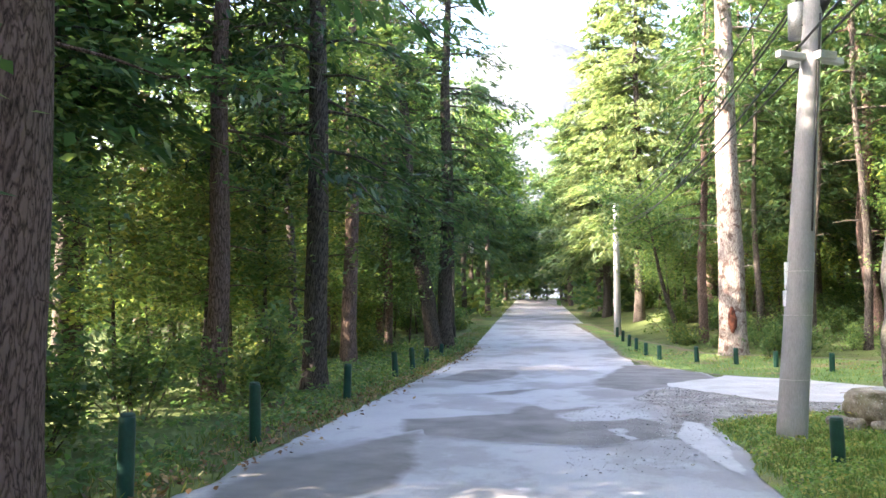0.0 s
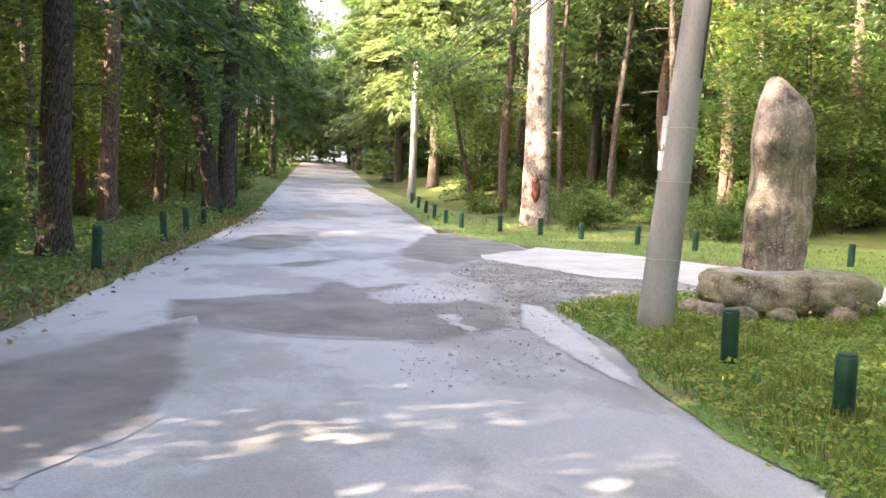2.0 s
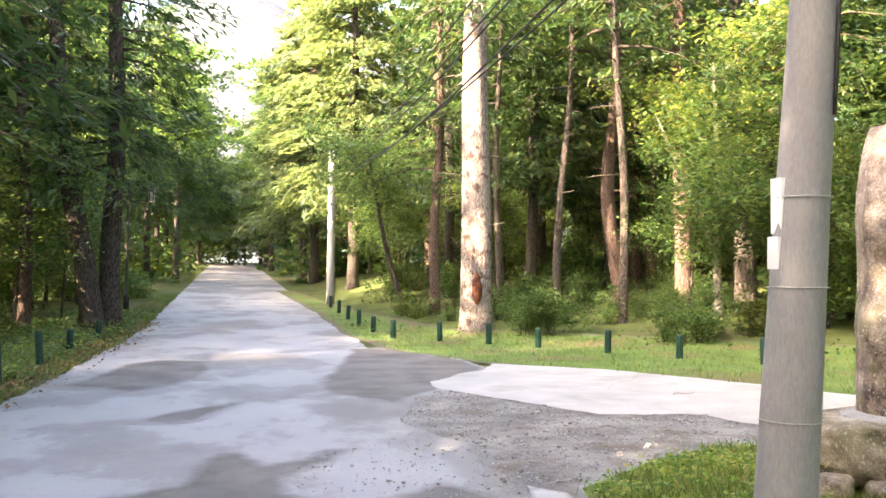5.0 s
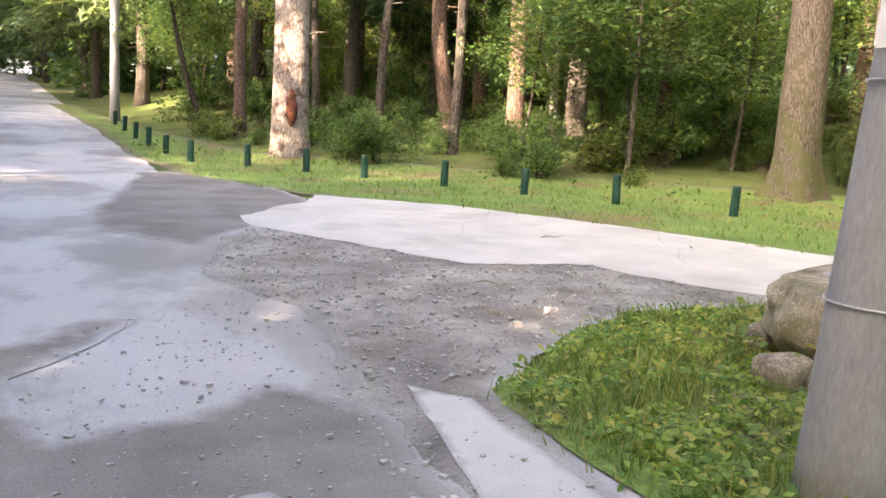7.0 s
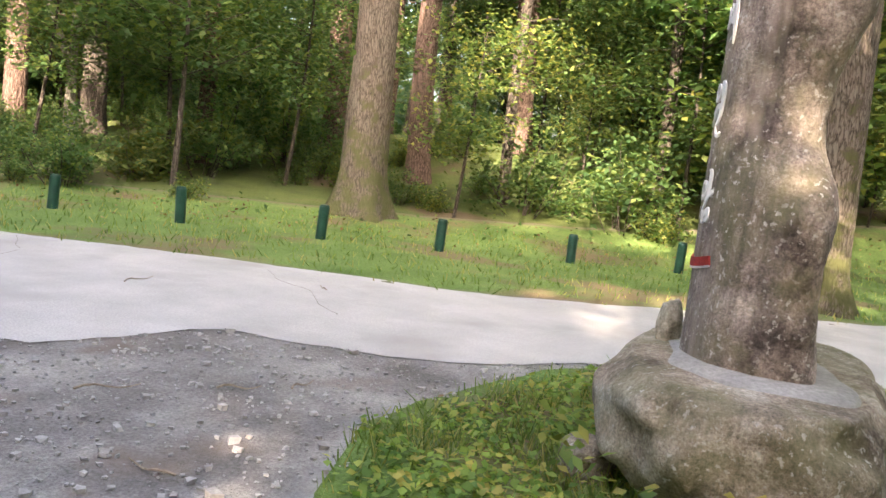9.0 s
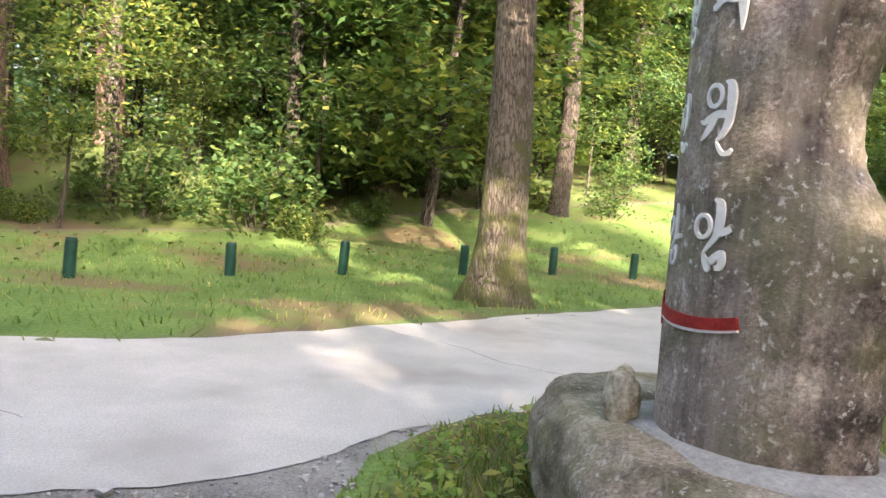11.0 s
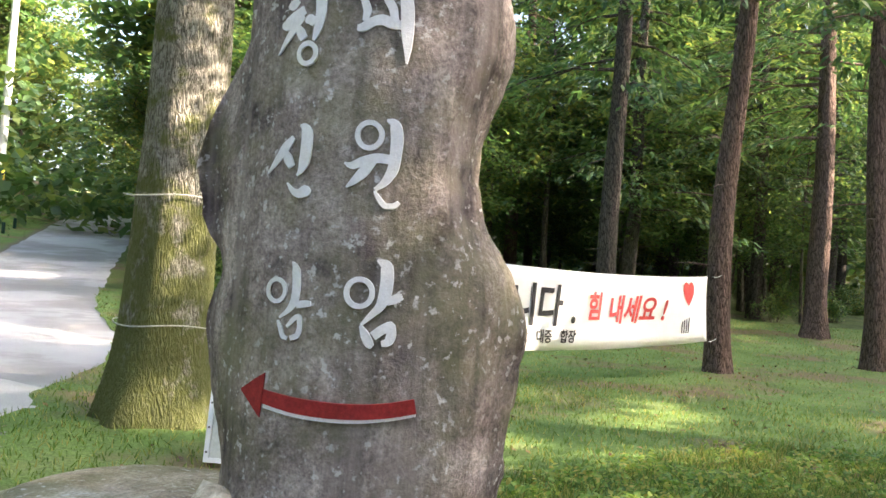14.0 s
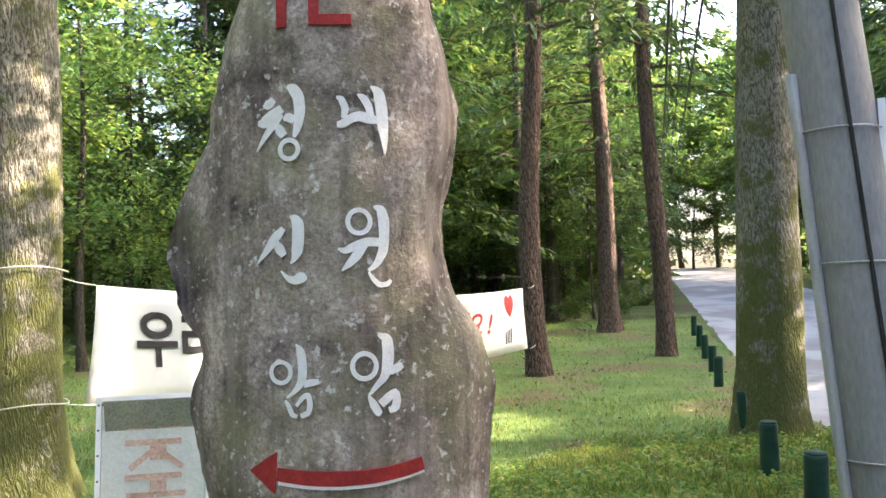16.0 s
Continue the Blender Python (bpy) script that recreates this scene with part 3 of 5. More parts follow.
DIRT = [(1.35, 7.6), (1.75, 6.6), (2.2, 6.4), (2.2, 7.6), (2.3, 8.75), (3.4, 9.6), (4.2, 10.0), (5.5, 10.0), (6.5, 9.7), (7.3, 8.9), (8.9, 6.7), (9.7, 6.7), (9.2, 9.0), (8.0, 11.0), (6.0, 12.2), (4.6, 13.4), (2.9, 15.0), (1.9, 13.6), (1.4, 11.9), (1.9, 10.7)]
dirt, dirt_edge = sheet("ground_gravel", DIRT, 0.0095, M_GRAVEL, "grey gravelly dirt where the roads meet", "gravel", 0.12, 0.14, 8, 0.15, 0.003, fringe=0.3)

CONC = [(2.42, 14.5), (3.1, 13.25), (3.8, 12.0), (4.9, 11.75), (5.26, 10.85), (5.65, 10.4), (6.6, 9.8), (7.25, 9.0), (9.1, 6.75), (10.3, 5.3), (12.0, 5.2), (13.7, 6.9), (11.9, 8.6), (10.4, 10.0), (9.6, 10.6), (8.3, 12.1), (7.35, 14.2), (5.9, 16.4), (4.1, 17.75), (3.5, 16.6), (2.42, 15.3)]
conc, conc_edge = sheet("road_concrete", CONC, 0.017, M_CONCRETE, "pale concrete surface of the side road", "road", 0.12, 0.12, 11, 0.5)
PATCHES = [
    ([(0.72, 14.25), (1.03, 16.76), (1.5, 19.0), (1.87, 21.05), (2.5, 21.4), (3.1, 20.2), (3.78, 18.6), (3.87, 17.16), (3.5, 15.93), (2.81, 15.33), (2.44, 14.38), (1.62, 13.36)], "darker patched asphalt on the road"),
    ([(-2.2, 8.6), (-0.79, 9.51), (-0.61, 10.09), (-0.5, 10.59), (-0.25, 10.64), (-0.02, 10.05), (0.26, 10.23), (0.53, 10.6), (0.8, 10.6), (0.53, 10.03), (0.24, 9.55), (0.21, 9.11), (0.35, 8.71), (0.83, 8.89), (1.3, 9.3), (1.75, 8.6), (1.55, 7.2), (0.6, 6.4), (-0.7, 6.6), (-1.9, 7.2)], "darker stained asphalt on the road"),
    ([(-3.1, 4.8), (-2.5, 6.0), (-1.7, 7.6), (-1.3, 4.9), (-1.45, 3.6), (-1.7, 2.8), (-3.0, 2.6)], "darker patched asphalt at the road's edge"),
    ([(-1.5, 12.3), (-1.11, 12.92), (-0.78, 13.38), (-0.25, 14.1), (-0.2, 13.5), (-0.77, 12.35), (-1.11, 12.2)], "dark damp stain on the asphalt"),
    ([(-2.9, 15.6), (-2.39, 18.61), (-1.84, 19.2), (-0.86, 18.8), (-0.9, 16.76), (-1.31, 15.5), (-1.77, 15.0)], "darker patched asphalt on the road"),
]
for k, (poly, words) in enumerate(PATCHES):
    sheet("road_patch", poly, 0.012 + 0.0004 * k, M_ASPHALT_DARK, words, "road patch", 0.12, 0.13, 14 + 4 * k, 0.12, fringe=0.3)
sheet("road_patch", [(1.93, 8.98), (2.16, 8.7), (2.16, 8.19), (2.12, 7.6), (2.1, 6.3), (1.95, 4.6), (1.7, 6.2), (1.62, 7.35), (1.78, 8.16), (1.84, 8.6)], 0.0150, M_ASPHALT_PALE, "pale worn strip of asphalt along the grass", "road patch", 0.12, 0.05, 16, 0.08, fringe=0.12)
sheet("road_patch", [(0.78, 7.95), (0.98, 8.02), (1.05, 7.6), (1.2, 7.1), (0.95, 6.8), (0.72, 7.4)], 0.0155, M_ASPHALT_PALE, "pale worn spot on the stained asphalt", "road patch", 0.06, 0.16, 17, 0.06, fringe=0.25)

ISLAND = [(2.3, 8.8), (3.4, 9.65), (4.2, 10.05), (5.5, 10.05), (6.5, 9.75), (7.4, 9.05), (9.1, 6.8), (10.5, 5.3), (11.6, 3.7), (14.3, 1.1), (18, -1.6), (21.4, -4.5), (16, -11), (10, -16), (2.6, -16), (2.3, -6), (2.3, 0), (2.05, 4.4), (2.25, 6.6)]
island, island_edge = sheet("ground_lawn", ISLAND, 0.020, M_LAWN, "rough mown grass between the two roads", "grass", 0.25, 0.10, 31, 0.8, 0.012)
VERGE = [(2.15, 25), (2.7, 20.6), (3.9, 17.8), (5.7, 16.3), (7.25, 14.0), (8.2, 11.9), (9.6, 10.4), (11.8, 8.4), (13.5, 6.9), (16.9, 3.8), (20.3, 1.0), (23.8, -2.1), (27.8, -5.7), (34, -11.4), (42, -19.4), (47, -16), (30, 3), (23, 9), (18.5, 13), (14.5, 16.6), (9.5, 21.5), (5.2, 26.5), (3.6, 34), (1.8, 50), (0.8, 50), (2.0, 34)]
verge, verge_edge = sheet("ground_verge", VERGE, 0.012, M_VERGE_LAWN, "grassy verge beside the road with bollards", "grass", 0.25, 0.10, 35, 0.4, 0.012, fringe=0.7)
LEFTV = [(-3.15, -14), (-3.15, 24), (-3.9, 45), (-4.6, 45), (-4.9, 22), (-4.4, 8), (-4.6, -14)]
leftv, leftv_edge = sheet("ground_verge", LEFTV, 0.012, M_SOIL, "narrow weedy verge with fallen leaves at the road's edge", "grass", 0.25, 0.12, 39, 0.8, 0.012)


def scatter(poly, count, r):
    a = np.array(poly)
    px = r.uniform(a[:, 0].min(), a[:, 0].max(), count)
    py = r.uniform(a[:, 1].min(), a[:, 1].max(), count)
    m = inside(px, py, poly)
    return px[m], py[m]


def blades(name, px, py, high, wide, label, material, r, cat="grass"):
    """Upright grass blades as one mesh."""
    n = len(px)
    p = np.column_stack([px, py, land(px, py) + 0.008])
    h = (high * r.uniform(0.4, 1.25, n))[:, None]
    yaw = r.uniform(0, 6.28, n)
    s = np.column_stack([np.cos(yaw), np.sin(yaw), np.zeros(n)]) * wide * 0.5
    bend = np.column_stack([r.normal(0, 0.45, n), r.normal(0, 0.45, n), np.ones(n)]) * h
    q = np.empty((n, 4, 3))
    q[:, 0], q[:, 1] = p - s, p + s
    q[:, 2] = p + s * 0.5 + bend * 0.95
    q[:, 3] = p - s * 0.3 + bend
    return tagged(new(name, quads_mesh(name, q.reshape(-1, 3), material)), label, cat, "", "stuff")


def clear(px, py, polys):
    m = np.ones(len(px), bool)
    for p in polys:
        m &= ~inside(px, py, p)
    return px[m], py[m]


r1 = np.random.default_rng(11)
px, py = scatter(island_edge, 150000, r1)
near = py > -1
keep = near | (r1.uniform(0, 1, len(px)) < 0.35)
blades("grass", px[keep], py[keep], 0.055, 0.012, "short green grass between the two roads", M_GRASS, r1)
nearp = [(2.2, 2), (2.3, 6.6), (2.35, 8.7), (3.4, 9.55), (4.2, 9.98), (6.4, 9.65), (7.2, 8.9), (6.0, 6.0), (4.5, 2.5)]


def weeds(px, py, size, high, label, material, r):
    z = land(px, py) + 0.02 + high * r.uniform(0, 1, len(px)) ** 1.6
    c = np.column_stack([px, py, z])
    return tagged(new("weeds", quads_mesh("weeds", leaf_quads(c, size, size * 0.75, r, 0.45), material)), label, "weeds", "", "stuff")


px, py = scatter(nearp, 60000, r1)
px, py = px + r1.normal(0, 0.07, len(px)), py + r1.normal(0, 0.07, len(py))
tuft = np.array([noise.noise(Vector((x * 2.2, y * 2.2, 4))) + 0.6 * noise.noise(Vector((x * 6, y * 6, 8))) for x, y in zip(px, py)])
m = tuft > -0.12
weeds(px[m], py[m], 0.05, 0.08, "clover and small weeds in the grass", M_CLOVER, r1)
m = tuft < -0.12
blades("grass", px[m], py[m], 0.10, 0.010, "longer tufts of grass round the boulder and the pole", M_GRASS, r1)
px, py = scatter(verge_edge, 160000, r1)
m = ((px - 9.13) * 0.76 + (py - 16.8) * 0.65 < 3.0) & (py > -4)
px, py = px[m], py[m]
rim_pts = np.array(verge_edge)
rim = np.concatenate([np.min(np.hypot(a[:, None] - rim_pts[:, 0], b[:, None] - rim_pts[:, 1]), axis=1) for a, b in zip(np.array_split(px, 40), np.array_split(py, 40))])
m = rim > r1.uniform(0.02, 0.5, len(px))
blades("grass", px[m], py[m], 0.07, 0.016, "short grass along the bollards", M_GRASS, r1)
px, py = scatter(leftv_edge, 11000, r1)
blades("grass", px, py, 0.09, 0.02, "weeds and grass at the road's edge", M_GRASS, r1)


px, py = r1.uniform(-6.8, -3.5, 15000), r1.uniform(-4, 34, 15000)
m = np.array([noise.noise(Vector((x * 0.9, y * 0.9, 2))) for x, y in zip(px, py)]) > -0.1
weeds(px[m], py[m], 0.10, 0.22, "low leafy ground cover under the roadside trees", M_LEAF, r1)
t = r1.uniform(0, 6.28, 420)
weeds(5.15 + 1.22 * np.cos(t) + r1.normal(0, 0.06, 420), 8.6 + 0.72 * np.sin(t) + r1.normal(0, 0.06, 420), 0.07, 0.26, "small leafy plants round the foot of the boulder", M_CLOVER, r1)
px, py = scatter(verge_edge, 16000, r1)
b = (px - 9.13) * 0.76 + (py - 16.8) * 0.65
m = (b > 1.2) & (b < 5)
weeds(px[m], py[m], 0.09, 0.2, "low leafy ground cover at the edge of the wood", M_LEAF, r1)


def litter(name, px, py, size, material, label, r):
    c = np.column_stack([px, py, land(px, py) + 0.035])
    return tagged(new(name, quads_mesh(name, leaf_quads(c, size, size * 0.7, r, 0.35), material)), label, "fallen leaves", "", "stuff")


a = r1.uniform(-12, 30, 3600)
litter("fallen_leaves", r1.normal(-3.5, 0.28, 3600), a, 0.08, M_LITTER, "brown fallen leaves along the road's edge", r1)
px, py = scatter(island_edge, 2600, r1)
litter("fallen_leaves", px, py, 0.06, M_LITTER, "scattered dry leaves on the grass", r1)
px, py = scatter(verge_edge, 26000, r1)
m = (px - 9.13) * 0.76 + (py - 16.8) * 0.65 > r1.normal(0.5, 0.5, len(px))
litter("fallen_leaves", px[m], py[m], 0.07, M_LITTER, "dry leaves under the trees behind the bollards", r1)


def stones(name, px, py, size, material, label, r, cat="pebbles"):
    """Small loose stones as one mesh of squashed, uneven solids."""
    base = 0.75 * np.array(list(itertools.product((-1, 1), repeat=3)), float)
    tri = [(0, 1, 3, 2), (4, 6, 7, 5), (0, 4, 5, 1), (2, 3, 7, 6), (0, 2, 6, 4), (1, 5, 7, 3)]
    vs, fs = [], []
    z = land(px, py)
    for i in range(len(px)):
        s = size * math.exp(r.normal(0, 0.5))
        a = r.uniform(0, 6.28)
        b = base * r.uniform(0.45, 1.3, (8, 3)) * (s, s * 0.8, s * 0.55)
        x = b[:, 0] * math.cos(a) - b[:, 1] * math.sin(a)
        y = b[:, 0] * math.sin(a) + b[:, 1] * math.cos(a)
        o = len(vs)
        vs += list(np.column_stack([x + px[i], y + py[i], b[:, 2] + z[i] + 0.014 + 0.2 * s]))
        fs += [tuple(o + k for k in t) for t in tri]
    return tagged(new(name, mesh_from(name, vs, fs, material)), label, cat, "", "stuff")


px, py = scatter(dirt_edge, 15000, r1)
px, py = clear(px, py, [conc_edge, [(1.6, 9.1), (2.5, 8.9), (2.5, 4.5), (1.75, 4.5)]])
stones("gravel", px, py, 0.0095, M_PEBBLE, "small grey stones lying on the dirt", r1)
px, py = scatter([(0.2, 4.5), (2.0, 5.5), (2.2, 8.8), (1.6, 11.5), (0.2, 10)], 1500, r1)
stones("gravel", px, py, 0.006, M_PEBBLE, "loose grit on the asphalt", r1)


def twig(x, y, ln, ang, lift=0.03):
    pts = [(ln * (t - 0.5), 0.06 * ln * math.sin(5 * t), lift + 0.01 * math.sin(7 * t)) for t in np.linspace(0, 1, 7)]
    v, f = tube(pts, np.linspace(0.006, 0.003, 7), 5, 0.1, 3)
    ob = new("twig", mesh_from("twig", v, f, M_TWIG))
    ob.matrix_basis = pose(x, y, 0, 0, 0, ang)
    return tagged(ob, "dry brown twig lying on the road", "twig", "twigs")


for x, y, ln, ang in ((5.6, 13.35, 0.4, 20), (4.1, 10.75, 0.22, -30), (4.4, 10.6, 0.2, 10), (3.6, 11.1, 0.3, -20), (6.9, 12.5, 0.18, 60), (3.1, 10.2, 0.22, 100)):
    twig(x, y, ln, ang, 0.018 if y < 11.5 else 0.024)
for pts in (((7.25, 13.5), (6.95, 13.1), (6.75, 12.5), (6.35, 12.1), (6.0, 11.5)), ((6.2, 15.9), (5.6, 15.0), (5.1, 14.6), (4.6, 13.6)), ((9.7, 10.2), (9.2, 9.5), (8.7, 9.2), (8.2, 8.4))):
    a = ragged(pts, 0.08, 0.05, 3)[: int(sum(np.hypot(*(np.subtract(q, p))) for p, q in zip(pts[:-1], pts[1:])) / 0.08) - 3]
    v, f = tube([(p[0], p[1], float(land(*p)) + 0.0145) for p in a], [0.0042] * len(a), 4)
    tagged(new("road_crack", mesh_from("road_crack", v, f, M_VERGE)), "thin dark crack in the concrete", "crack", "", "structure")


# ---- bollards ----
def bollard():
    e = new("bollard")
    v, f = tube([(0, 0, -0.12), (0, 0, 0.03), (0, 0, 0.43), (0, 0, 0.455), (0, 0, 0.462)], [0.074, 0.073, 0.071, 0.070, 0.064], 16, 0.01, 3)
    child("post", mesh_from("post", v, f, M_BOLLARD, True), e)
    v, f = tube([(0, 0, 0.4625), (0, 0, 0.478), (0, 0, 0.484)], [0.066, 0.062, 0.045], 16, 0.02, 4)
    child("cap", mesh_from("cap", v, f, M_BOLLARD_TOP, True), e, "faded green top")
    return tagged(e, "short dark green round bollard standing in the grass", "bollard", "bollards along the roads")


BOLLARDS = [(3.06, 5.68), (3.11, 4.09), (3.05, 2.0), (2.98, -2.3), (2.92, -4.3), (2.9, -6.4), (2.88, -8.6), (2.86, -11),
            (2.75, 37), (2.8, 34), (2.85, 31.2), (2.92, 28.6), (3.02, 26.1), (3.24, 23.9), (4.25, 22.95), (5.22, 21.98), (6.08, 20.9), (7.13, 19.45), (8.12, 18.2), (9.13, 16.85), (10.27, 15.3), (11.42, 14.05), (12.98, 12.65), (14.25, 11.35), (15.6, 9.6), (16.75, 8.05), (17.25, 6.55), (18.5, 4.95), (20.0, 3.5), (22.3, 1.45), (24.1, -0.4), (26.5, -2.7), (28.3, -4.5), (30.2, -6.3), (32.0, -8.1), (33.9, -9.9), (35.6, -11.6), (37.3, -13.3), (39.0, -15.0),
            (-3.54, 3.04), (-3.56, 6.2), (-3.73, 11.3), (-3.75, 15.95), (-3.8, 18.6), (-3.85, 21.2), (-3.9, 24.5)]
first_bollard = bollard()
rb = np.random.default_rng(5)
for i, (x, y) in enumerate(BOLLARDS):
    tall = (1.6 if y < 8 else 1.3) if x < -3 and y < 20 else 1.0
    m = pose(x, y, float(land(x, y)) + rb.uniform(-0.03, 0.03), rb.normal(0, 1.6), rb.normal(0, 1.6), rb.uniform(0, 360)) @ Matrix.Diagonal((1, 1, tall, 1))
    if i:
        copy_thing(first_bollard, m)
    else:
        first_bollard.matrix_basis = m


# ---- the standing stone on its boulder ----
FACE = Vector((4.873, 8.731, 0))
U = Vector((-0.946, -0.324, 0)).normalized()
N = Vector((-0.324, 0.946, 0)).normalized()
STONE_M = Matrix(((U.x, -N.x, 0, FACE.x), (U.y, -N.y, 0, FACE.y), (0, 0, 1, 0), (0, 0, 0, 1)))   # local x: along the face, local -y: outward

ZS = [0.40, 0.60, 0.88, 1.02, 1.10, 1.21, 1.31, 1.36, 1.41, 1.48, 1.60, 1.68, 1.76, 1.89, 2.00, 2.09, 2.17, 2.335, 2.5, 2.62, 2.72, 2.80, 2.86]
UL = [-0.37, -0.40, -0.44, -0.455, -0.47, -0.47, -0.455, -0.463, -0.505, -0.53, -0.538, -0.535, -0.517, -0.48, -0.438, -0.425, -0.397, -0.355, -0.29, -0.20, -0.11, -0.05, 0.01]
UR = [0.39, 0.42, 0.467, 0.483, 0.487, 0.48, 0.455, 0.425, 0.40, 0.36, 0.328, 0.33, 0.338, 0.365, 0.376, 0.376, 0.36, 0.335, 0.29, 0.24, 0.17, 0.11, 0.05]
DP = [0.46, 0.45, 0.42, 0.41, 0.42, 0.43, 0.42, 0.40, 0.38, 0.36, 0.35, 0.36, 0.37, 0.41, 0.45, 0.46, 0.46, 0.43, 0.37, 0.29, 0.20, 0.13, 0.06]


def bow(u):
    """How far the rounded face stands out at u along it."""
    return 0.107 - 1.15 * (u - 0.015) ** 2


def back_lean(z):
    return max(0.0, z - 2.3) * 0.12


def standing_stone():
    e = new("standing_stone")
    e.matrix_basis = STONE_M
    tagged(e, "tall weathered granite marker stone with carved white lettering on a boulder", "stone marker")
    zs = np.concatenate([np.arange(0.40, 2.80, 0.028), [2.80, 2.83, 2.855, 2.87]])
    sides = 96
    verts, faces = [], []
    for i, z in enumerate(zs):
        ul, ur, dp = np.interp(z, ZS, UL), np.interp(z, ZS, UR), 0.92 * np.interp(z, ZS, DP)
        tilt = back_lean(z)
        for k in range(sides):
            t = 6.2832 * k / sides
            c, s = math.cos(t), math.sin(t)
            u = 0.5 * (ul + ur) + 0.5 * (ur - ul) * math.copysign(abs(c) ** 0.55, c)
            n = -0.5 * dp - 0.5 * dp * abs(s) ** 0.42 if s < 0 else -0.5 * dp + (bow(u) + 0.5 * dp) * (1 - 0.9 * abs(c) ** 6) * (0.0 if s == 0 else min(1.0, s * 2.6))
            front = 1.0 if (s > 0.3 and -0.36 < u < 0.27) else 0.0
            q = Vector((u, n, z))
            big = noise.noise(q * 2.3) * 0.035 + noise.noise(q * 7) * 0.018 + noise.noise(q * 19) * 0.009 + noise.noise(q * 43) * 0.004
            rad = Vector((u - 0.5 * (ul + ur), n + 0.5 * dp, 0))
            rad = rad.normalized() if rad.length > 1e-6 else rad
            w = 0.10 if front else (0.75 if s >= 0 else 1.0)
            p = q + rad * big * w
            verts.append((p.x, -(p.y - tilt), p.z))
        if i:
            o = (i - 1) * sides
            faces += [(o + k, o + sides + k, o + sides + (k + 1) % sides, o + (k + 1) % sides) for k in range(sides)]
    faces += [tuple(range(len(verts) - sides, len(verts))), tuple(range(sides))[::-1]]
    child("stone_body", mesh_from("stone_body", verts, faces, M_STONE, True), e)
    return e


def lettering(text, size, material, name, parent, m, depth=0.004, shear=0.0, label="", width=1.0, weight=0.0):
    """Letters of the built-in font as a mesh; m places their middle, x along the line, y up."""
    cu = bpy.data.curves.new("lettering", "FONT")
    cu.body, cu.size, cu.extrude, cu.shear, cu.offset = text, size, depth, shear, weight
    cu.align_x, cu.align_y = "CENTER", "CENTER"
    cu.resolution_u = 6
    ob = bpy.data.objects.new("lettering", cu)
    scene.collection.objects.link(ob)
    dg = bpy.context.evaluated_depsgraph_get()
    me = bpy.data.meshes.new_from_object(ob.evaluated_get(dg))
    bpy.data.objects.remove(ob)
    me.name = name
    me.materials.clear()
    me.materials.append(material)
    c = child(name, me, parent, label)
    c.matrix_basis = m @ Matrix.Diagonal((width, 1, 1, 1))
    return c


monument = standing_stone()


def ring(x, z, rad, half):
    """A closed brush ring, as a stroke in centimetres."""
    return [(x + rad * math.sin(t), z + rad * 1.05 * math.cos(t), half) for t in np.linspace(0.3, 6.58, 22)]


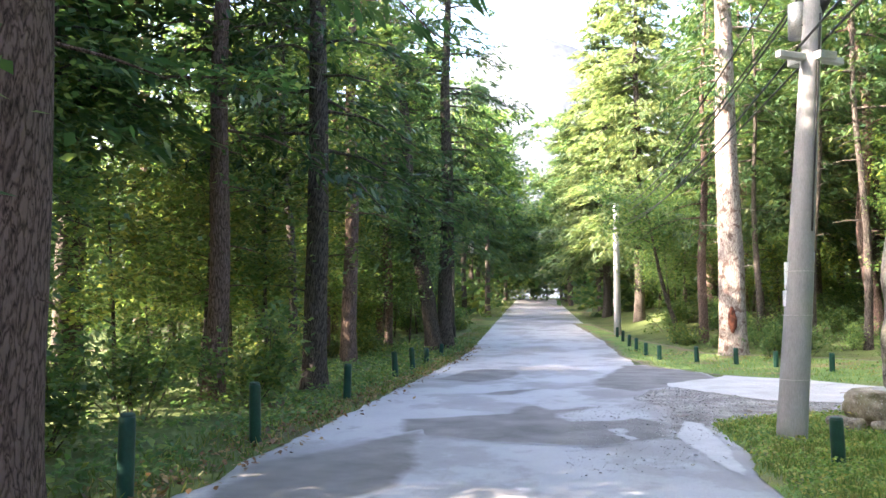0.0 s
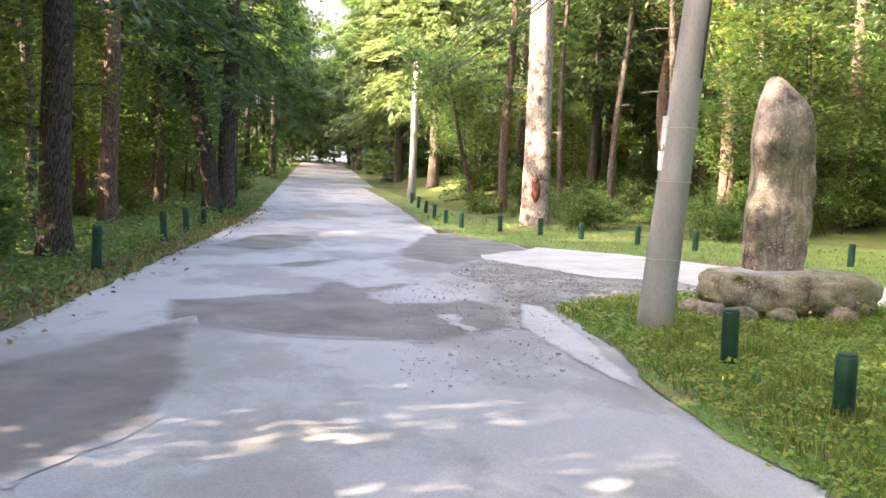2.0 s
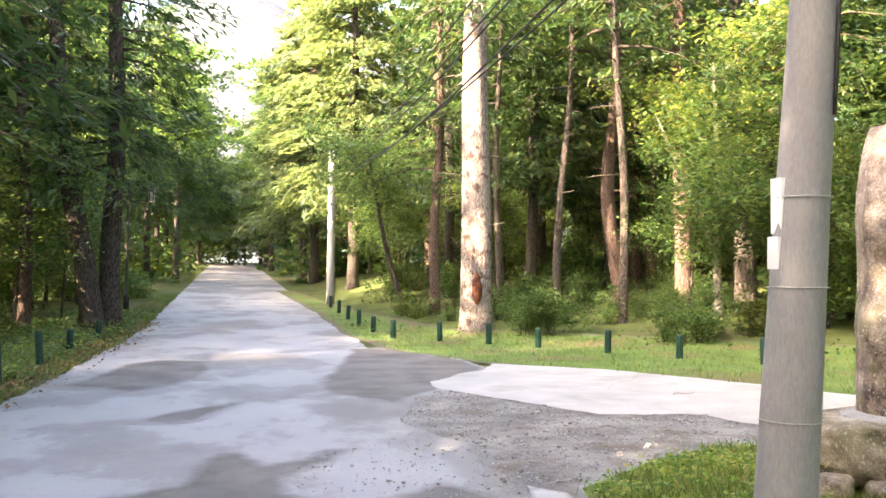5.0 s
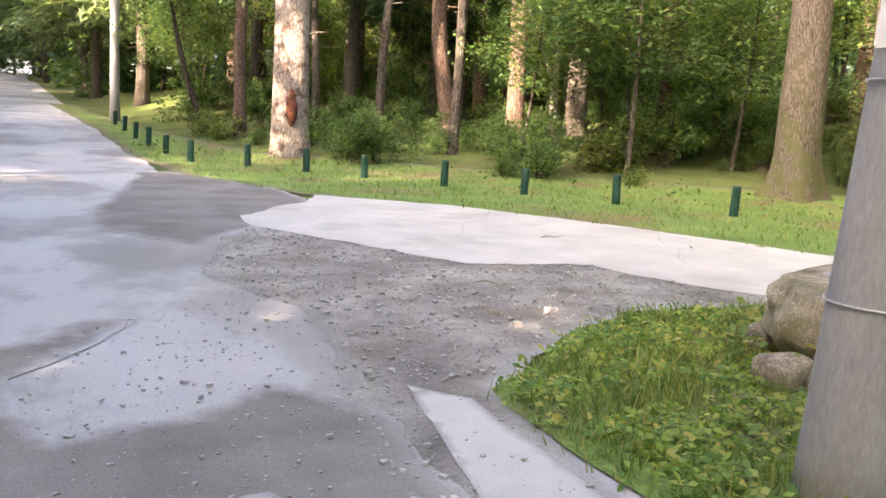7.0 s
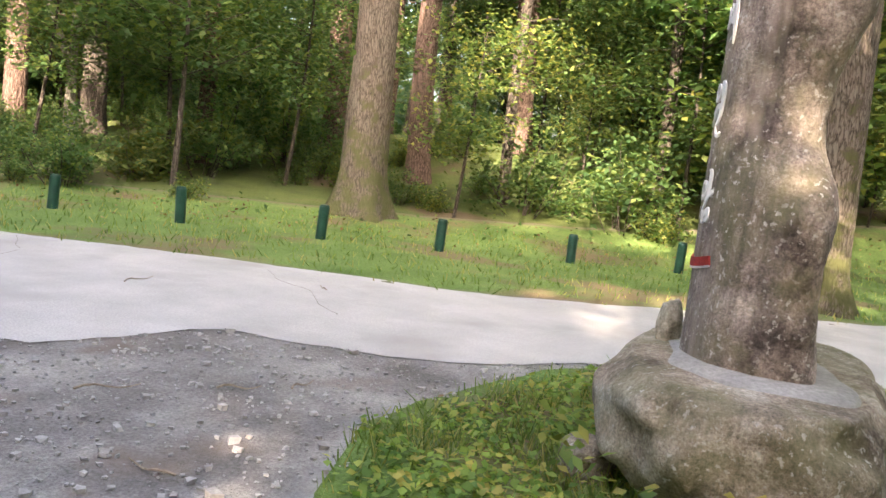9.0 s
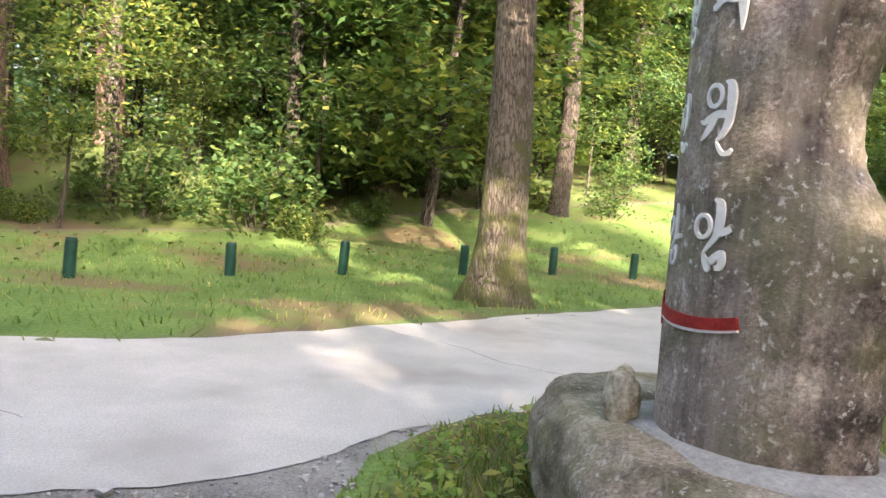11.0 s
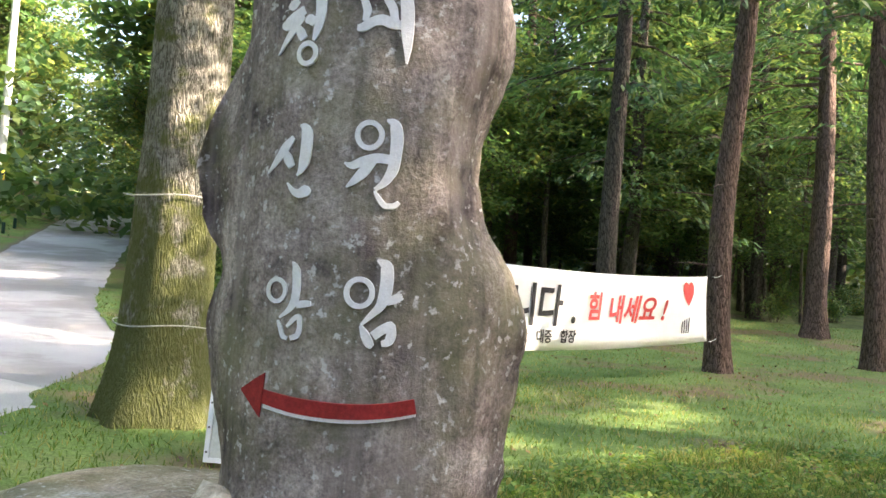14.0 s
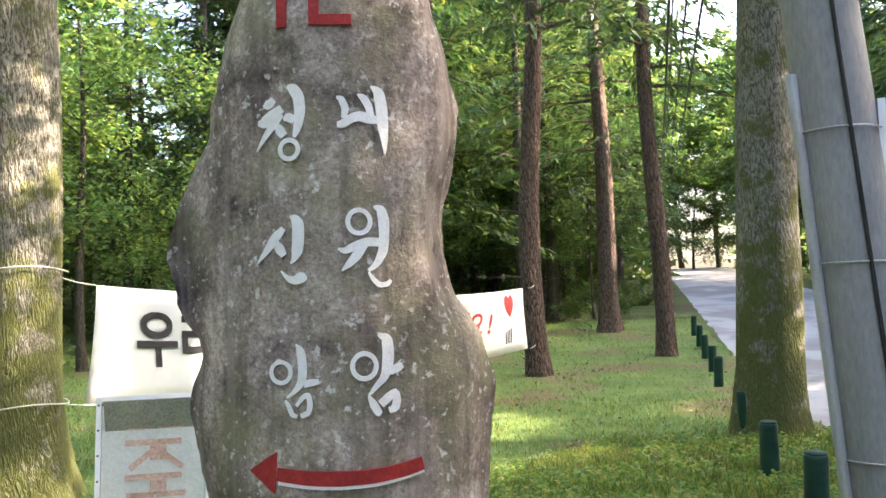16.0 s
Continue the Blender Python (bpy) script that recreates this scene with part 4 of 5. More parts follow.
# the six carved syllables as brush strokes: along the face, height, half width, in centimetres
GLYPHS = {
    "cheong": [
        [(-23.5, 207.5, 1.0), (-22.2, 206.7, 1.5), (-20.5, 208.3, 1.0)],
        [(-25.7, 201.4, 0.7), (-23.8, 201.2, 1.8), (-21.3, 203.2, 1.7), (-18.0, 205.2, 1.2)],
        [(-18.3, 203.5, 1.0), (-21.3, 199.7, 1.3), (-23.8, 196.5, 0.8), (-26.2, 192.7, 0.2)],
        [(-20.2, 200.6, 0.7), (-18.8, 198.6, 1.5), (-17.5, 196.6, 1.2)],
        [(-16.2, 211.8, 0.5), (-14.5, 211.1, 1.7), (-12.8, 208.8, 1.7), (-12.3, 203.9, 1.7), (-13.2, 198.9, 1.3), (-14.3, 196.0, 0.5)],
        [(-17.5, 201.6, 0.5), (-16.0, 202.2, 1.5), (-14.2, 201.2, 1.2)],
        ring(-16.0, 192.3, 2.8, 0.7),
    ],
    "sin": [
        [(-18.3, 168.3, 0.8), (-20.8, 165.6, 1.5), (-23.8, 161.5, 1.0), (-26.7, 158.1, 0.2)],
        [(-21.2, 164.7, 0.7), (-19.8, 162.3, 1.5), (-18.3, 159.9, 1.0)],
        [(-16.2, 171.7, 0.3), (-14.8, 171.2, 1.3), (-13.7, 169.3, 1.8), (-13.8, 164.3, 1.8), (-14.2, 161.0, 1.7), (-15.2, 158.6, 0.8), (-16.3, 157.4, 0.2)],
        [(-19.3, 155.3, 0.2), (-17.5, 153.1, 0.7), (-15.2, 152.1, 1.3), (-12.5, 153.3, 1.7), (-11.8, 153.9, 0.8)],
    ],
    "am_small": [
        [(-15.2, 133.0, 0.2), (-13.8, 131.0, 1.3), (-13.3, 126.4, 1.3), (-13.5, 122.3, 1.3), (-15.2, 119.4, 0.8), (-18.3, 117.0, 0.3)],
        [(-13.0, 121.0, 1.0), (-10.5, 121.5, 1.0), (-8.5, 121.7, 0.7)],
        [(-18.8, 116.2, 0.3), (-17.8, 114.6, 0.7), (-16.8, 111.9, 0.7), (-15.2, 111.4, 0.5)],
        [(-15.5, 114.6, 0.5), (-13.2, 117.4, 0.7), (-11.7, 117.9, 0.8), (-11.2, 114.9, 0.8), (-11.8, 112.4, 0.8), (-14.2, 111.6, 0.7)],
        ring(-20.0, 124.6, 3.0, 0.6),
    ],
    "nae": [
        [(-1.2, 207.8, 0.3), (0.3, 207.2, 1.0), (1.5, 204.2, 1.2), (0.8, 201.2, 0.7)],
        [(-1.2, 199.3, 0.8), (0.5, 199.3, 1.3), (3.2, 201.2, 1.3), (5.8, 201.9, 1.5), (8.5, 200.9, 1.5), (11.2, 200.6, 1.2)],
        [(5.3, 208.5, 0.3), (7.0, 207.5, 1.2), (8.5, 205.2, 1.2), (9.2, 201.9, 1.0)],
        [(9.2, 211.1, 0.2), (11.8, 209.5, 1.7), (12.5, 204.7, 1.8), (12.8, 198.9, 1.7), (13.2, 194.0, 1.0), (13.2, 190.0, 0.2)],
    ],
    "won": [
        [(-1.8, 161.4, 0.3), (0.2, 160.5, 1.0), (3.2, 162.0, 1.3), (7.0, 163.3, 1.3), (11.2, 163.0, 1.3)],
        [(6.5, 162.7, 1.0), (3.8, 159.1, 1.5), (1.2, 156.4, 1.0), (-0.8, 154.6, 0.2)],
        [(9.2, 173.9, 0.3), (11.5, 173.2, 1.5), (12.3, 169.3, 1.7), (12.2, 164.3, 1.5), (11.8, 160.2, 1.5), (9.8, 156.4, 1.0), (7.2, 154.4, 0.5)],
        [(7.2, 154.1, 0.3), (8.5, 152.0, 0.7), (10.3, 150.0, 0.8), (12.8, 150.2, 0.8), (14.0, 151.5, 0.5)],
        ring(4.7, 169.4, 3.4, 0.7),
    ],
    "am_large": [
        [(9.5, 135.0, 0.3), (12.2, 134.0, 1.7), (12.5, 129.7, 1.7), (12.2, 125.6, 1.7), (11.2, 122.3, 1.2), (8.5, 119.5, 0.8), (6.3, 117.0, 0.3)],
        [(12.8, 123.5, 0.8), (15.0, 124.8, 1.3), (16.8, 125.6, 0.8)],
        [(6.2, 116.9, 0.3), (7.5, 114.6, 1.2), (9.0, 111.9, 1.2), (9.8, 111.3, 0.7)],
        [(9.8, 114.2, 1.2), (12.2, 116.2, 1.3), (14.5, 117.9, 1.0), (14.7, 114.9, 1.3), (14.2, 112.8, 1.2), (12.2, 112.3, 0.8)],
        ring(5.2, 125.8, 3.6, 0.7),
    ],
}


def brush(bm, stroke, out=0.006):
    """One chiselled stroke: a ridge-free band of varying width with rounded ends, sunk into the stone behind."""
    p = np.array(stroke, float) / 100.0
    p[:, 0] = 0.073 + (p[:, 0] - 0.065) * 0.962
    p[:, 1] = 1.438 + (p[:, 1] - 1.438) * 0.962
    t = np.linspace(0, 1, len(p))
    tt = np.linspace(0, 1, max(14, 4 * len(p)))
    q = np.column_stack([np.interp(tt, t, p[:, k]) for k in range(3)])
    for _ in range(2):
        q[1:-1] = 0.25 * q[:-2] + 0.5 * q[1:-1] + 0.25 * q[2:]
    d = np.gradient(q[:, :2], axis=0)
    d /= np.linalg.norm(d, axis=1)[:, None] + 1e-9
    rows = []
    for (x, z, w), (dx, dz) in zip(q, d):
        foot = [(x + s * w * -dz, z + s * w * dx, y) for s, y in ((-1.0, 0.014), (-0.98, -out), (0.98, -out), (1.0, 0.014))]
        rows.append([bm.verts.new((a, y - bow(a) + back_lean(b), b)) for a, b, y in foot])
    for a, b in zip(rows[:-1], rows[1:]):
        for k in range(3):
            bm.faces.new((a[k], b[k], b[k + 1], a[k + 1]))
    for r_ in (rows[0], rows[-1][::-1]):
        bm.faces.new(r_)


for strokes in GLYPHS.values():
    bm = bmesh.new()
    for k, st in enumerate(strokes):
        brush(bm, st, 0.006 + 0.0005 * k)
    part("letter", bm, M_CARVED, monument, "carved letter filled with white paint")


bm = bmesh.new()
brush(bm, [(-21.8, 94.3, 1.9), (-12, 93.2, 2.1), (-2, 92.9, 2.1), (8, 93.2, 2.0), (16, 94.2, 2.0), (22.3, 95.6, 2.0)], 0.010)
brush(bm, [(-30.2, 95.0, 0.3), (-27.5, 94.9, 2.2), (-25.0, 94.8, 4.2), (-22.0, 94.6, 6.3)], 0.0085)
part("arrow", bm, M_RED, monument, "carved arrow painted dark red")
bm = bmesh.new()
brush(bm, [(-21.5, 91.6, 0.5), (-12, 90.6, 0.55), (-2, 90.3, 0.6), (8, 90.7, 0.55), (16, 91.8, 0.5), (22.5, 93.2, 0.4)], 0.008)
part("arrow_edge", bm, M_CARVED, monument, "pale chiselled lower edge of the arrow")
bm = bmesh.new()
cu_, cz, a_ = -0.075, 2.42, 0.115
for u0, z0, u1, z1 in ((cu_, cz - a_, cu_, cz + a_), (cu_ - a_, cz, cu_ + a_, cz), (cu_ + 0.014, cz - a_ + 0.014, cu_ + a_, cz - a_ + 0.014), (cu_ - 0.014, cz + a_ - 0.014, cu_ - a_, cz + a_ - 0.014), (cu_ - a_ + 0.014, cz - 0.014, cu_ - a_ + 0.014, cz - a_), (cu_ + a_ - 0.014, cz + 0.014, cu_ + a_ - 0.014, cz + a_)):
    brush(bm, [(100 * (u0 + (u1 - u0) * t), 100 * (z0 + (z1 - z0) * t), 1.6) for t in (0, 0.25, 0.5, 0.75, 1)], 0.008)
part("temple_mark", bm, M_RED, monument, "temple sign in dark red paint")


def rock(name, x, y, z, sx, sy, sz, rz, material, label, seed, flat_top=None, rough=0.16, sub=4, category="rock"):
    bm = bmesh.new()
    bmesh.ops.create_icosphere(bm, subdivisions=sub, radius=1.0)
    for v in bm.verts:
        q = v.co + Vector((seed * 3.1, seed * 1.7, 0))
        w = 1 + rough * noise.noise(q * 1.2) + rough * 0.55 * noise.noise(q * 2.7) + rough * 0.25 * noise.noise(q * 7) + rough * 0.1 * noise.noise(q * 16)
        c = Vector([math.copysign(abs(a) ** 0.72, a) for a in v.co]) * w
        v.co = Vector((c.x * sx, c.y * sy, c.z * sz))
        if flat_top is not None and v.co.z > flat_top:
            v.co.z = flat_top + (v.co.z - flat_top) * 0.18
    me = bpy.data.meshes.new(name)
    bm.to_mesh(me)
    bm.free()
    me.materials.append(material)
    me.polygons.foreach_set("use_smooth", np.ones(len(me.polygons), bool))
    ob = new(name, me)
    ob.matrix_basis = pose(x, y, z, 0, 0, rz)
    return tagged(ob, label, category)


boulder = rock("boulder", 5.16, 8.57, 0.29, 1.13, 0.62, 0.32, 8, M_BOULDER, "long mossy boulder carrying the standing stone", 2.0, 0.23, 0.11, 5)
rock("cement_bed", 4.90, 8.52, 0.505, 0.57, 0.39, 0.075, 19, M_CEMENT, "grey cement bed round the foot of the stone", 5.0, 0.05, 0.12, 4, "cement")
rock("pebble", 5.10, 8.955, 0.605, 0.07, 0.055, 0.125, 20, M_PEBBLE_PALE, "upright rounded pebble set on the boulder", 7.0, None, 0.25, 3, "pebble")
for i, (x, y, s) in enumerate(((3.90, 8.42, 0.14), (4.03, 8.20, 0.14), (4.32, 7.98, 0.14), (4.75, 7.95, 0.14), (5.5, 8.0, 0.15), (4.45, 9.05, 0.13))):
    rock("rock", x, y, s * 0.45, s * 1.15, s, s * 0.8, 40 * i, M_BOULDER, "rounded grey field stone wedged under the boulder", 10.0 + i, None, 0.2, 3)


# ---- poles and cables ----
def polyline(name, pts, rad, material, parent=None, sides=6, label=""):
    v, f = tube(pts, [rad] * len(pts), sides)
    me = mesh_from(name, v, f, material, True)
    return child(name, me, parent, label) if parent else new(name, me)


def sag(a, b, drop, n=24):
    a, b = np.array(a, float), np.array(b, float)
    return [a + (b - a) * t - np.array([0, 0, 4 * drop * t * (1 - t)]) for t in np.linspace(0, 1, n)]


POLE_LEAN = 0.078
pole = new("utility_pole")
pole.location = (3.0, 7.3, 0)
tagged(pole, "leaning grey utility pole with cable brackets, standing in grass", "utility pole")
zz = np.linspace(-0.2, 9.0, 24)
v, f = tube([(POLE_LEAN * z, 0.01 * z, z) for z in zz], [0.185 - 0.0125 * z for z in zz], 20, 0.006, 2)
child("shaft", mesh_from("shaft", v, f, M_POLE, True), pole)


def pole_at(z, ang, out=0.0):
    r_ = 0.185 - 0.0125 * z + out
    return np.array([POLE_LEAN * z + r_ * math.cos(radians(ang)), 0.01 * z + r_ * math.sin(radians(ang)), z])


polyline("conduit", [pole_at(z, 20, 0.016) for z in np.linspace(0.0, 2.35, 12)], 0.024, M_PVC, pole, 8, "pale plastic conduit")
polyline("cable", [pole_at(z, 95, 0.010) for z in np.linspace(0.1, 6.0, 20)], 0.009, M_BLACK, pole, 6, "thin dark cable")
polyline("cable", [pole_at(z, 300, 0.014) for z in np.linspace(2.6, 5.4, 12)], 0.013, M_BLACK, pole, 6, "thin dark cable")
for z in (0.75, 1.55, 2.1):
    polyline("binding_wire", [pole_at(z, a, 0.012) for a in range(0, 361, 20)], 0.005, M_STEEL, pole, 5)


def box(bm, c, d, m=None):
    g = bmesh.ops.create_cube(bm, size=1.0)["verts"]
    for v in g:
        v.co = Vector(c) + Vector((v.co.x * d[0], v.co.y * d[1], v.co.z * d[2]))
        if m:
            v.co = m @ v.co
    return g


bm = bmesh.new()
m5 = Matrix.Translation((POLE_LEAN * 4.85, 0.05, 4.85)) @ pose(0, 0, 0, 0, 0, 28)
box(bm, (0, 0, 0), (1.05, 0.09, 0.09), m5)
bmesh.ops.bevel(bm, geom=bm.edges[:], offset=0.01, segments=1, affect="EDGES")
part("crossarm", bm, M_PVC, pole, "pale steel crossarm")
bm = bmesh.new()
box(bm, (0.05, -0.2, -0.02), (0.26, 0.12, 0.10), m5)
box(bm, (0.0, 0.2, 0.02), (0.16, 0.24, 0.12), m5)
part("bracket", bm, M_STEEL, pole, "grey bracket")
v, f = tube([(0.35, 0.1, 5.25), (0.52, 0.05, 5.55), (0.66, 0.0, 5.8)], [0.09, 0.10, 0.09], 12, 0.02)
child("cable_closure", mesh_from("cable_closure", v, f, M_BLACK, True), pole, "black cable splice closure")
v, f = tube([(0.26, 0.17, 5.15), (0.27, 0.17, 5.6)], [0.12, 0.12], 12, 0.02)
child("junction_can", mesh_from("junction_can", v, f, M_STEEL, True), pole, "grey metal can")
bm = bmesh.new()
for z, h in ((2.05, 0.34), (1.76, 0.20)):
    c = pole_at(z, 172, -0.004)
    box(bm, c, (0.03, 0.11, h), None)
part("tag_plate", bm, M_BANNER, pole, "pale number plate")

farpole = new("utility_pole")
farpole.location = (2.9, 39.0, float(land(2.9, 39)))
tagged(farpole, "slim grey utility pole beside the forest road", "utility pole")
v, f = tube([(0, 0, z) for z in np.linspace(-0.2, 6.6, 8)], np.linspace(0.19, 0.13, 8), 12)
child("shaft", mesh_from("shaft", v, f, M_POLE, True), farpole)
for i, (dx, z0, z1) in enumerate(((0.05, 5.0, 5.4), (0.42, 5.15, 5.6), (0.1, 5.7, 5.9), (0.30, 6.1, 6.2), (0.16, 6.6, 6.5))):
    a = (3.0 + POLE_LEAN * z0 + dx - 0.2, 7.35, z0)
    b = (2.95, 39.0, z1 + float(land(2.9, 39)))
    tagged(polyline("overhead_cable", sag(a, b, 0.55), 0.017, M_BLACK), "black overhead cable slung between poles", "cable", "overhead cables")
    tagged(polyline("overhead_cable", sag(a, (2.6 + dx, -36, z1 + 2.0), 0.7), 0.017, M_BLACK), "black overhead cable slung between poles", "cable", "overhead cables")

upole = new("utility_pole")
upole.location = (41.4, -15.2, float(land(41.4, -15.2)))
tagged(upole, "tall white utility pole with a yellow and black band", "utility pole")
v, f = tube([(0, 0, z) for z in np.linspace(-0.3, 17, 10)], np.linspace(0.21, 0.14, 10), 12)
child("shaft", mesh_from("shaft", v, f, M_WHITE_POLE, True), upole)
v, f = tube([(0, 0, 1.0), (0, 0, 2.2)], [0.213, 0.211], 14)
band = child("warning_band", mesh_from("warning_band", v, f, M_YELLOW, True), upole, "yellow warning band")
for k in range(3):
    pts = [(0.2 * math.cos(t), 0.2 * math.sin(t), 0.72 + 0.36 * k + 0.14 * t) for t in np.linspace(0.6, 5.0, 16)]
    v, f = tube(pts, [0.06] * 16, 4)
    child("stripe", mesh_from("stripe", v, f, M_BLACK), band, "black diagonal stripe")


def street_lantern():
    e = new("street_lamp")
    e.location = (-5.0, 36.5, float(land(-5.0, 36.5)))
    tagged(e, "slim dark iron street lamp with a hanging lantern", "street lamp")
    v, f = tube([(0, 0, -0.1), (0, 0, 0.5), (0, 0, 0.55), (0, 0, 4.7), (0, 0, 4.85)], [0.11, 0.10, 0.06, 0.045, 0.02], 10)
    child("post", mesh_from("post", v, f, M_IRON, True), e)
    polyline("arm", [(0, 0, 4.55), (0.3, 0, 4.8), (0.65, 0, 4.82), (0.85, 0, 4.7)], 0.022, M_IRON, e)
    v, f = tube([(0.85, 0, 4.66), (0.85, 0, 4.6), (0.85, 0, 4.5)], [0.03, 0.10, 0.22], 6)
    lid = child("lantern_roof", mesh_from("lantern_roof", v, f, M_IRON), e)
    v, f = tube([(0.85, 0, 4.5), (0.85, 0, 4.06)], [0.15, 0.11], 6)
    body = child("lantern", mesh_from("lantern", v, f, M_GLASS), e, "dull glass lantern body")
    for k in range(6):
        a = 6.2832 * k / 6
        c, s = math.cos(a), math.sin(a)
        v, f = tube([(0.85 + 0.155 * c, 0.155 * s, 4.5), (0.85 + 0.115 * c, 0.115 * s, 4.05)], [0.014, 0.014], 4)
        child("glazing_bar", mesh_from("glazing_bar", v, f, M_IRON), body)
    return e


street_lantern()


# ---- the banner tied between two trees, and the board beside it ----
BL, BR = Vector((8.68, 4.64, 0)), Vector((5.97, -3.38, 0))
BLEN = (BR - BL).length
BU = (BR - BL).normalized()
BN = Vector((BU.y, -BU.x, 0))              # towards the roads
BANNER_M = Matrix(((BU.x, 0, BN.x, BL.x), (BU.y, 0, BN.y, BL.y), (0, 1, 0, 0), (0, 0, 0, 1)))   # x along, y up, z outward


def drape(s):
    t = s / BLEN
    return -0.26 * 4 * t * (1 - t) * 0.55, 0.05 * math.sin(5.0 * t) + 0.02 * math.sin(17 * t)


banner = new("banner")
banner.matrix_basis = BANNER_M
tagged(banner, "long white cloth banner with black and red lettering tied between trees", "banner")
cols, rows_ = 70, 7
vs, fs = [], []
for i in range(cols + 1):
    s = BLEN * i / cols
    dz, dn = drape(s)
    for j in range(rows_ + 1):
        q = j / rows_
        vs.append((s + (0.12 * (1 - q) * (1 - i / cols) * -1), 0.62 + 1.04 * q + dz + 0.04 * (1 - i / cols), dn + 0.03 * math.sin(3 * q + 0.3 * i)))
for i in range(cols):
    for j in range(rows_):
        o = i * (rows_ + 1) + j
        fs.append((o, o + rows_ + 1, o + rows_ + 2, o + 1))
cloth = child("cloth", mesh_from("cloth", vs, fs, M_BANNER, True), banner)
sol = cloth.modifiers.new("thickness", "SOLIDIFY")
sol.thickness = 0.004


def on_banner(text, mid, up, size, material, width=1.0, shear=0.0):
    """A line of letters, each a part of its own."""
    for k, ch in enumerate(text):
        if ch != " ":
            one_letter(ch, mid + (k - (len(text) - 1) / 2) * size * 0.92 * width, up, size, material, width, shear)


def one_letter(ch, s, up, size, material, width, shear):
    ob = lettering(ch, size, material, "letter", banner, Matrix.Identity(4), 0.001, shear, "", 1.0, 0.012 * size / 0.5)
    for v in ob.data.vertices:
        x = s + v.co.x * width
        dz, dn = drape(x)
        q = min(1, max(0, (up + v.co.y - 0.62) / 1.04))
        v.co = (x, up + v.co.y + dz + 0.04 * (1 - x / BLEN), dn + 0.03 * math.sin(3 * q + 0.3 * x / BLEN * cols) + 0.012 + v.co.z)
    return ob


on_banner("우리는", 1.12, 1.16, 0.56, M_INK, 0.98)
on_banner("「하나」", 2.53, 1.14, 0.56, M_INK_RED, 0.82)
on_banner("입니다.", 4.06, 1.16, 0.56, M_INK, 0.98)
on_banner("운문사승가대학 대중 합장", 3.84, 0.79, 0.18, M_INK, 1.0)
on_banner("힘", 5.28, 1.18, 0.40, M_INK_RED, 1.05, 0.25)
on_banner("내세요!", 6.45, 1.14, 0.42, M_INK_RED, 1.05, 0.25)
on_banner("♥", 7.8, 1.38, 0.34, M_INK_RED, 1.0)
for k in range(4):
    polyline("drawn_hand", [(7.60 + 0.07 * k, 0.80 + drape(7.6)[0], drape(7.6 + 0.07 * k)[1] + 0.045), (7.61 + 0.07 * k, 0.98 + 0.02 * k + drape(7.6)[0], drape(7.6 + 0.07 * k)[1] + 0.045)], 0.008, M_INK, banner, 4, "thin drawn outline of fingers")
for tz, side in ((0.62, 0), (1.66, 0), (0.62, 1), (1.66, 1)):
    if side:
        a, b = BR + Vector((0, 0, tz)), Vector((5.93, -3.95, tz + 0.05))
    else:
        a, b = BL + Vector((0, 0, tz + 0.04)), Vector((8.72, 5.21, tz + 0.14))
    c = polyline("cord", [Matrix(BANNER_M).inverted() @ Vector(p) for p in sag(a, b, 0.02, 6)], 0.006, M_ROPE, banner, 5, "pale cord")


for tz in (0.78, 1.80):
    ring_pts = [(8.73 + 0.40 * math.cos(t), 5.60 + 0.40 * math.sin(t), tz + 0.015 * math.sin(3 * t)) for t in np.linspace(0, 6.2832, 30)]
    polyline("cord", [Matrix(BANNER_M).inverted() @ Vector(p) for p in ring_pts], 0.006, M_ROPE, banner, 5, "pale cord wound round the trunk")


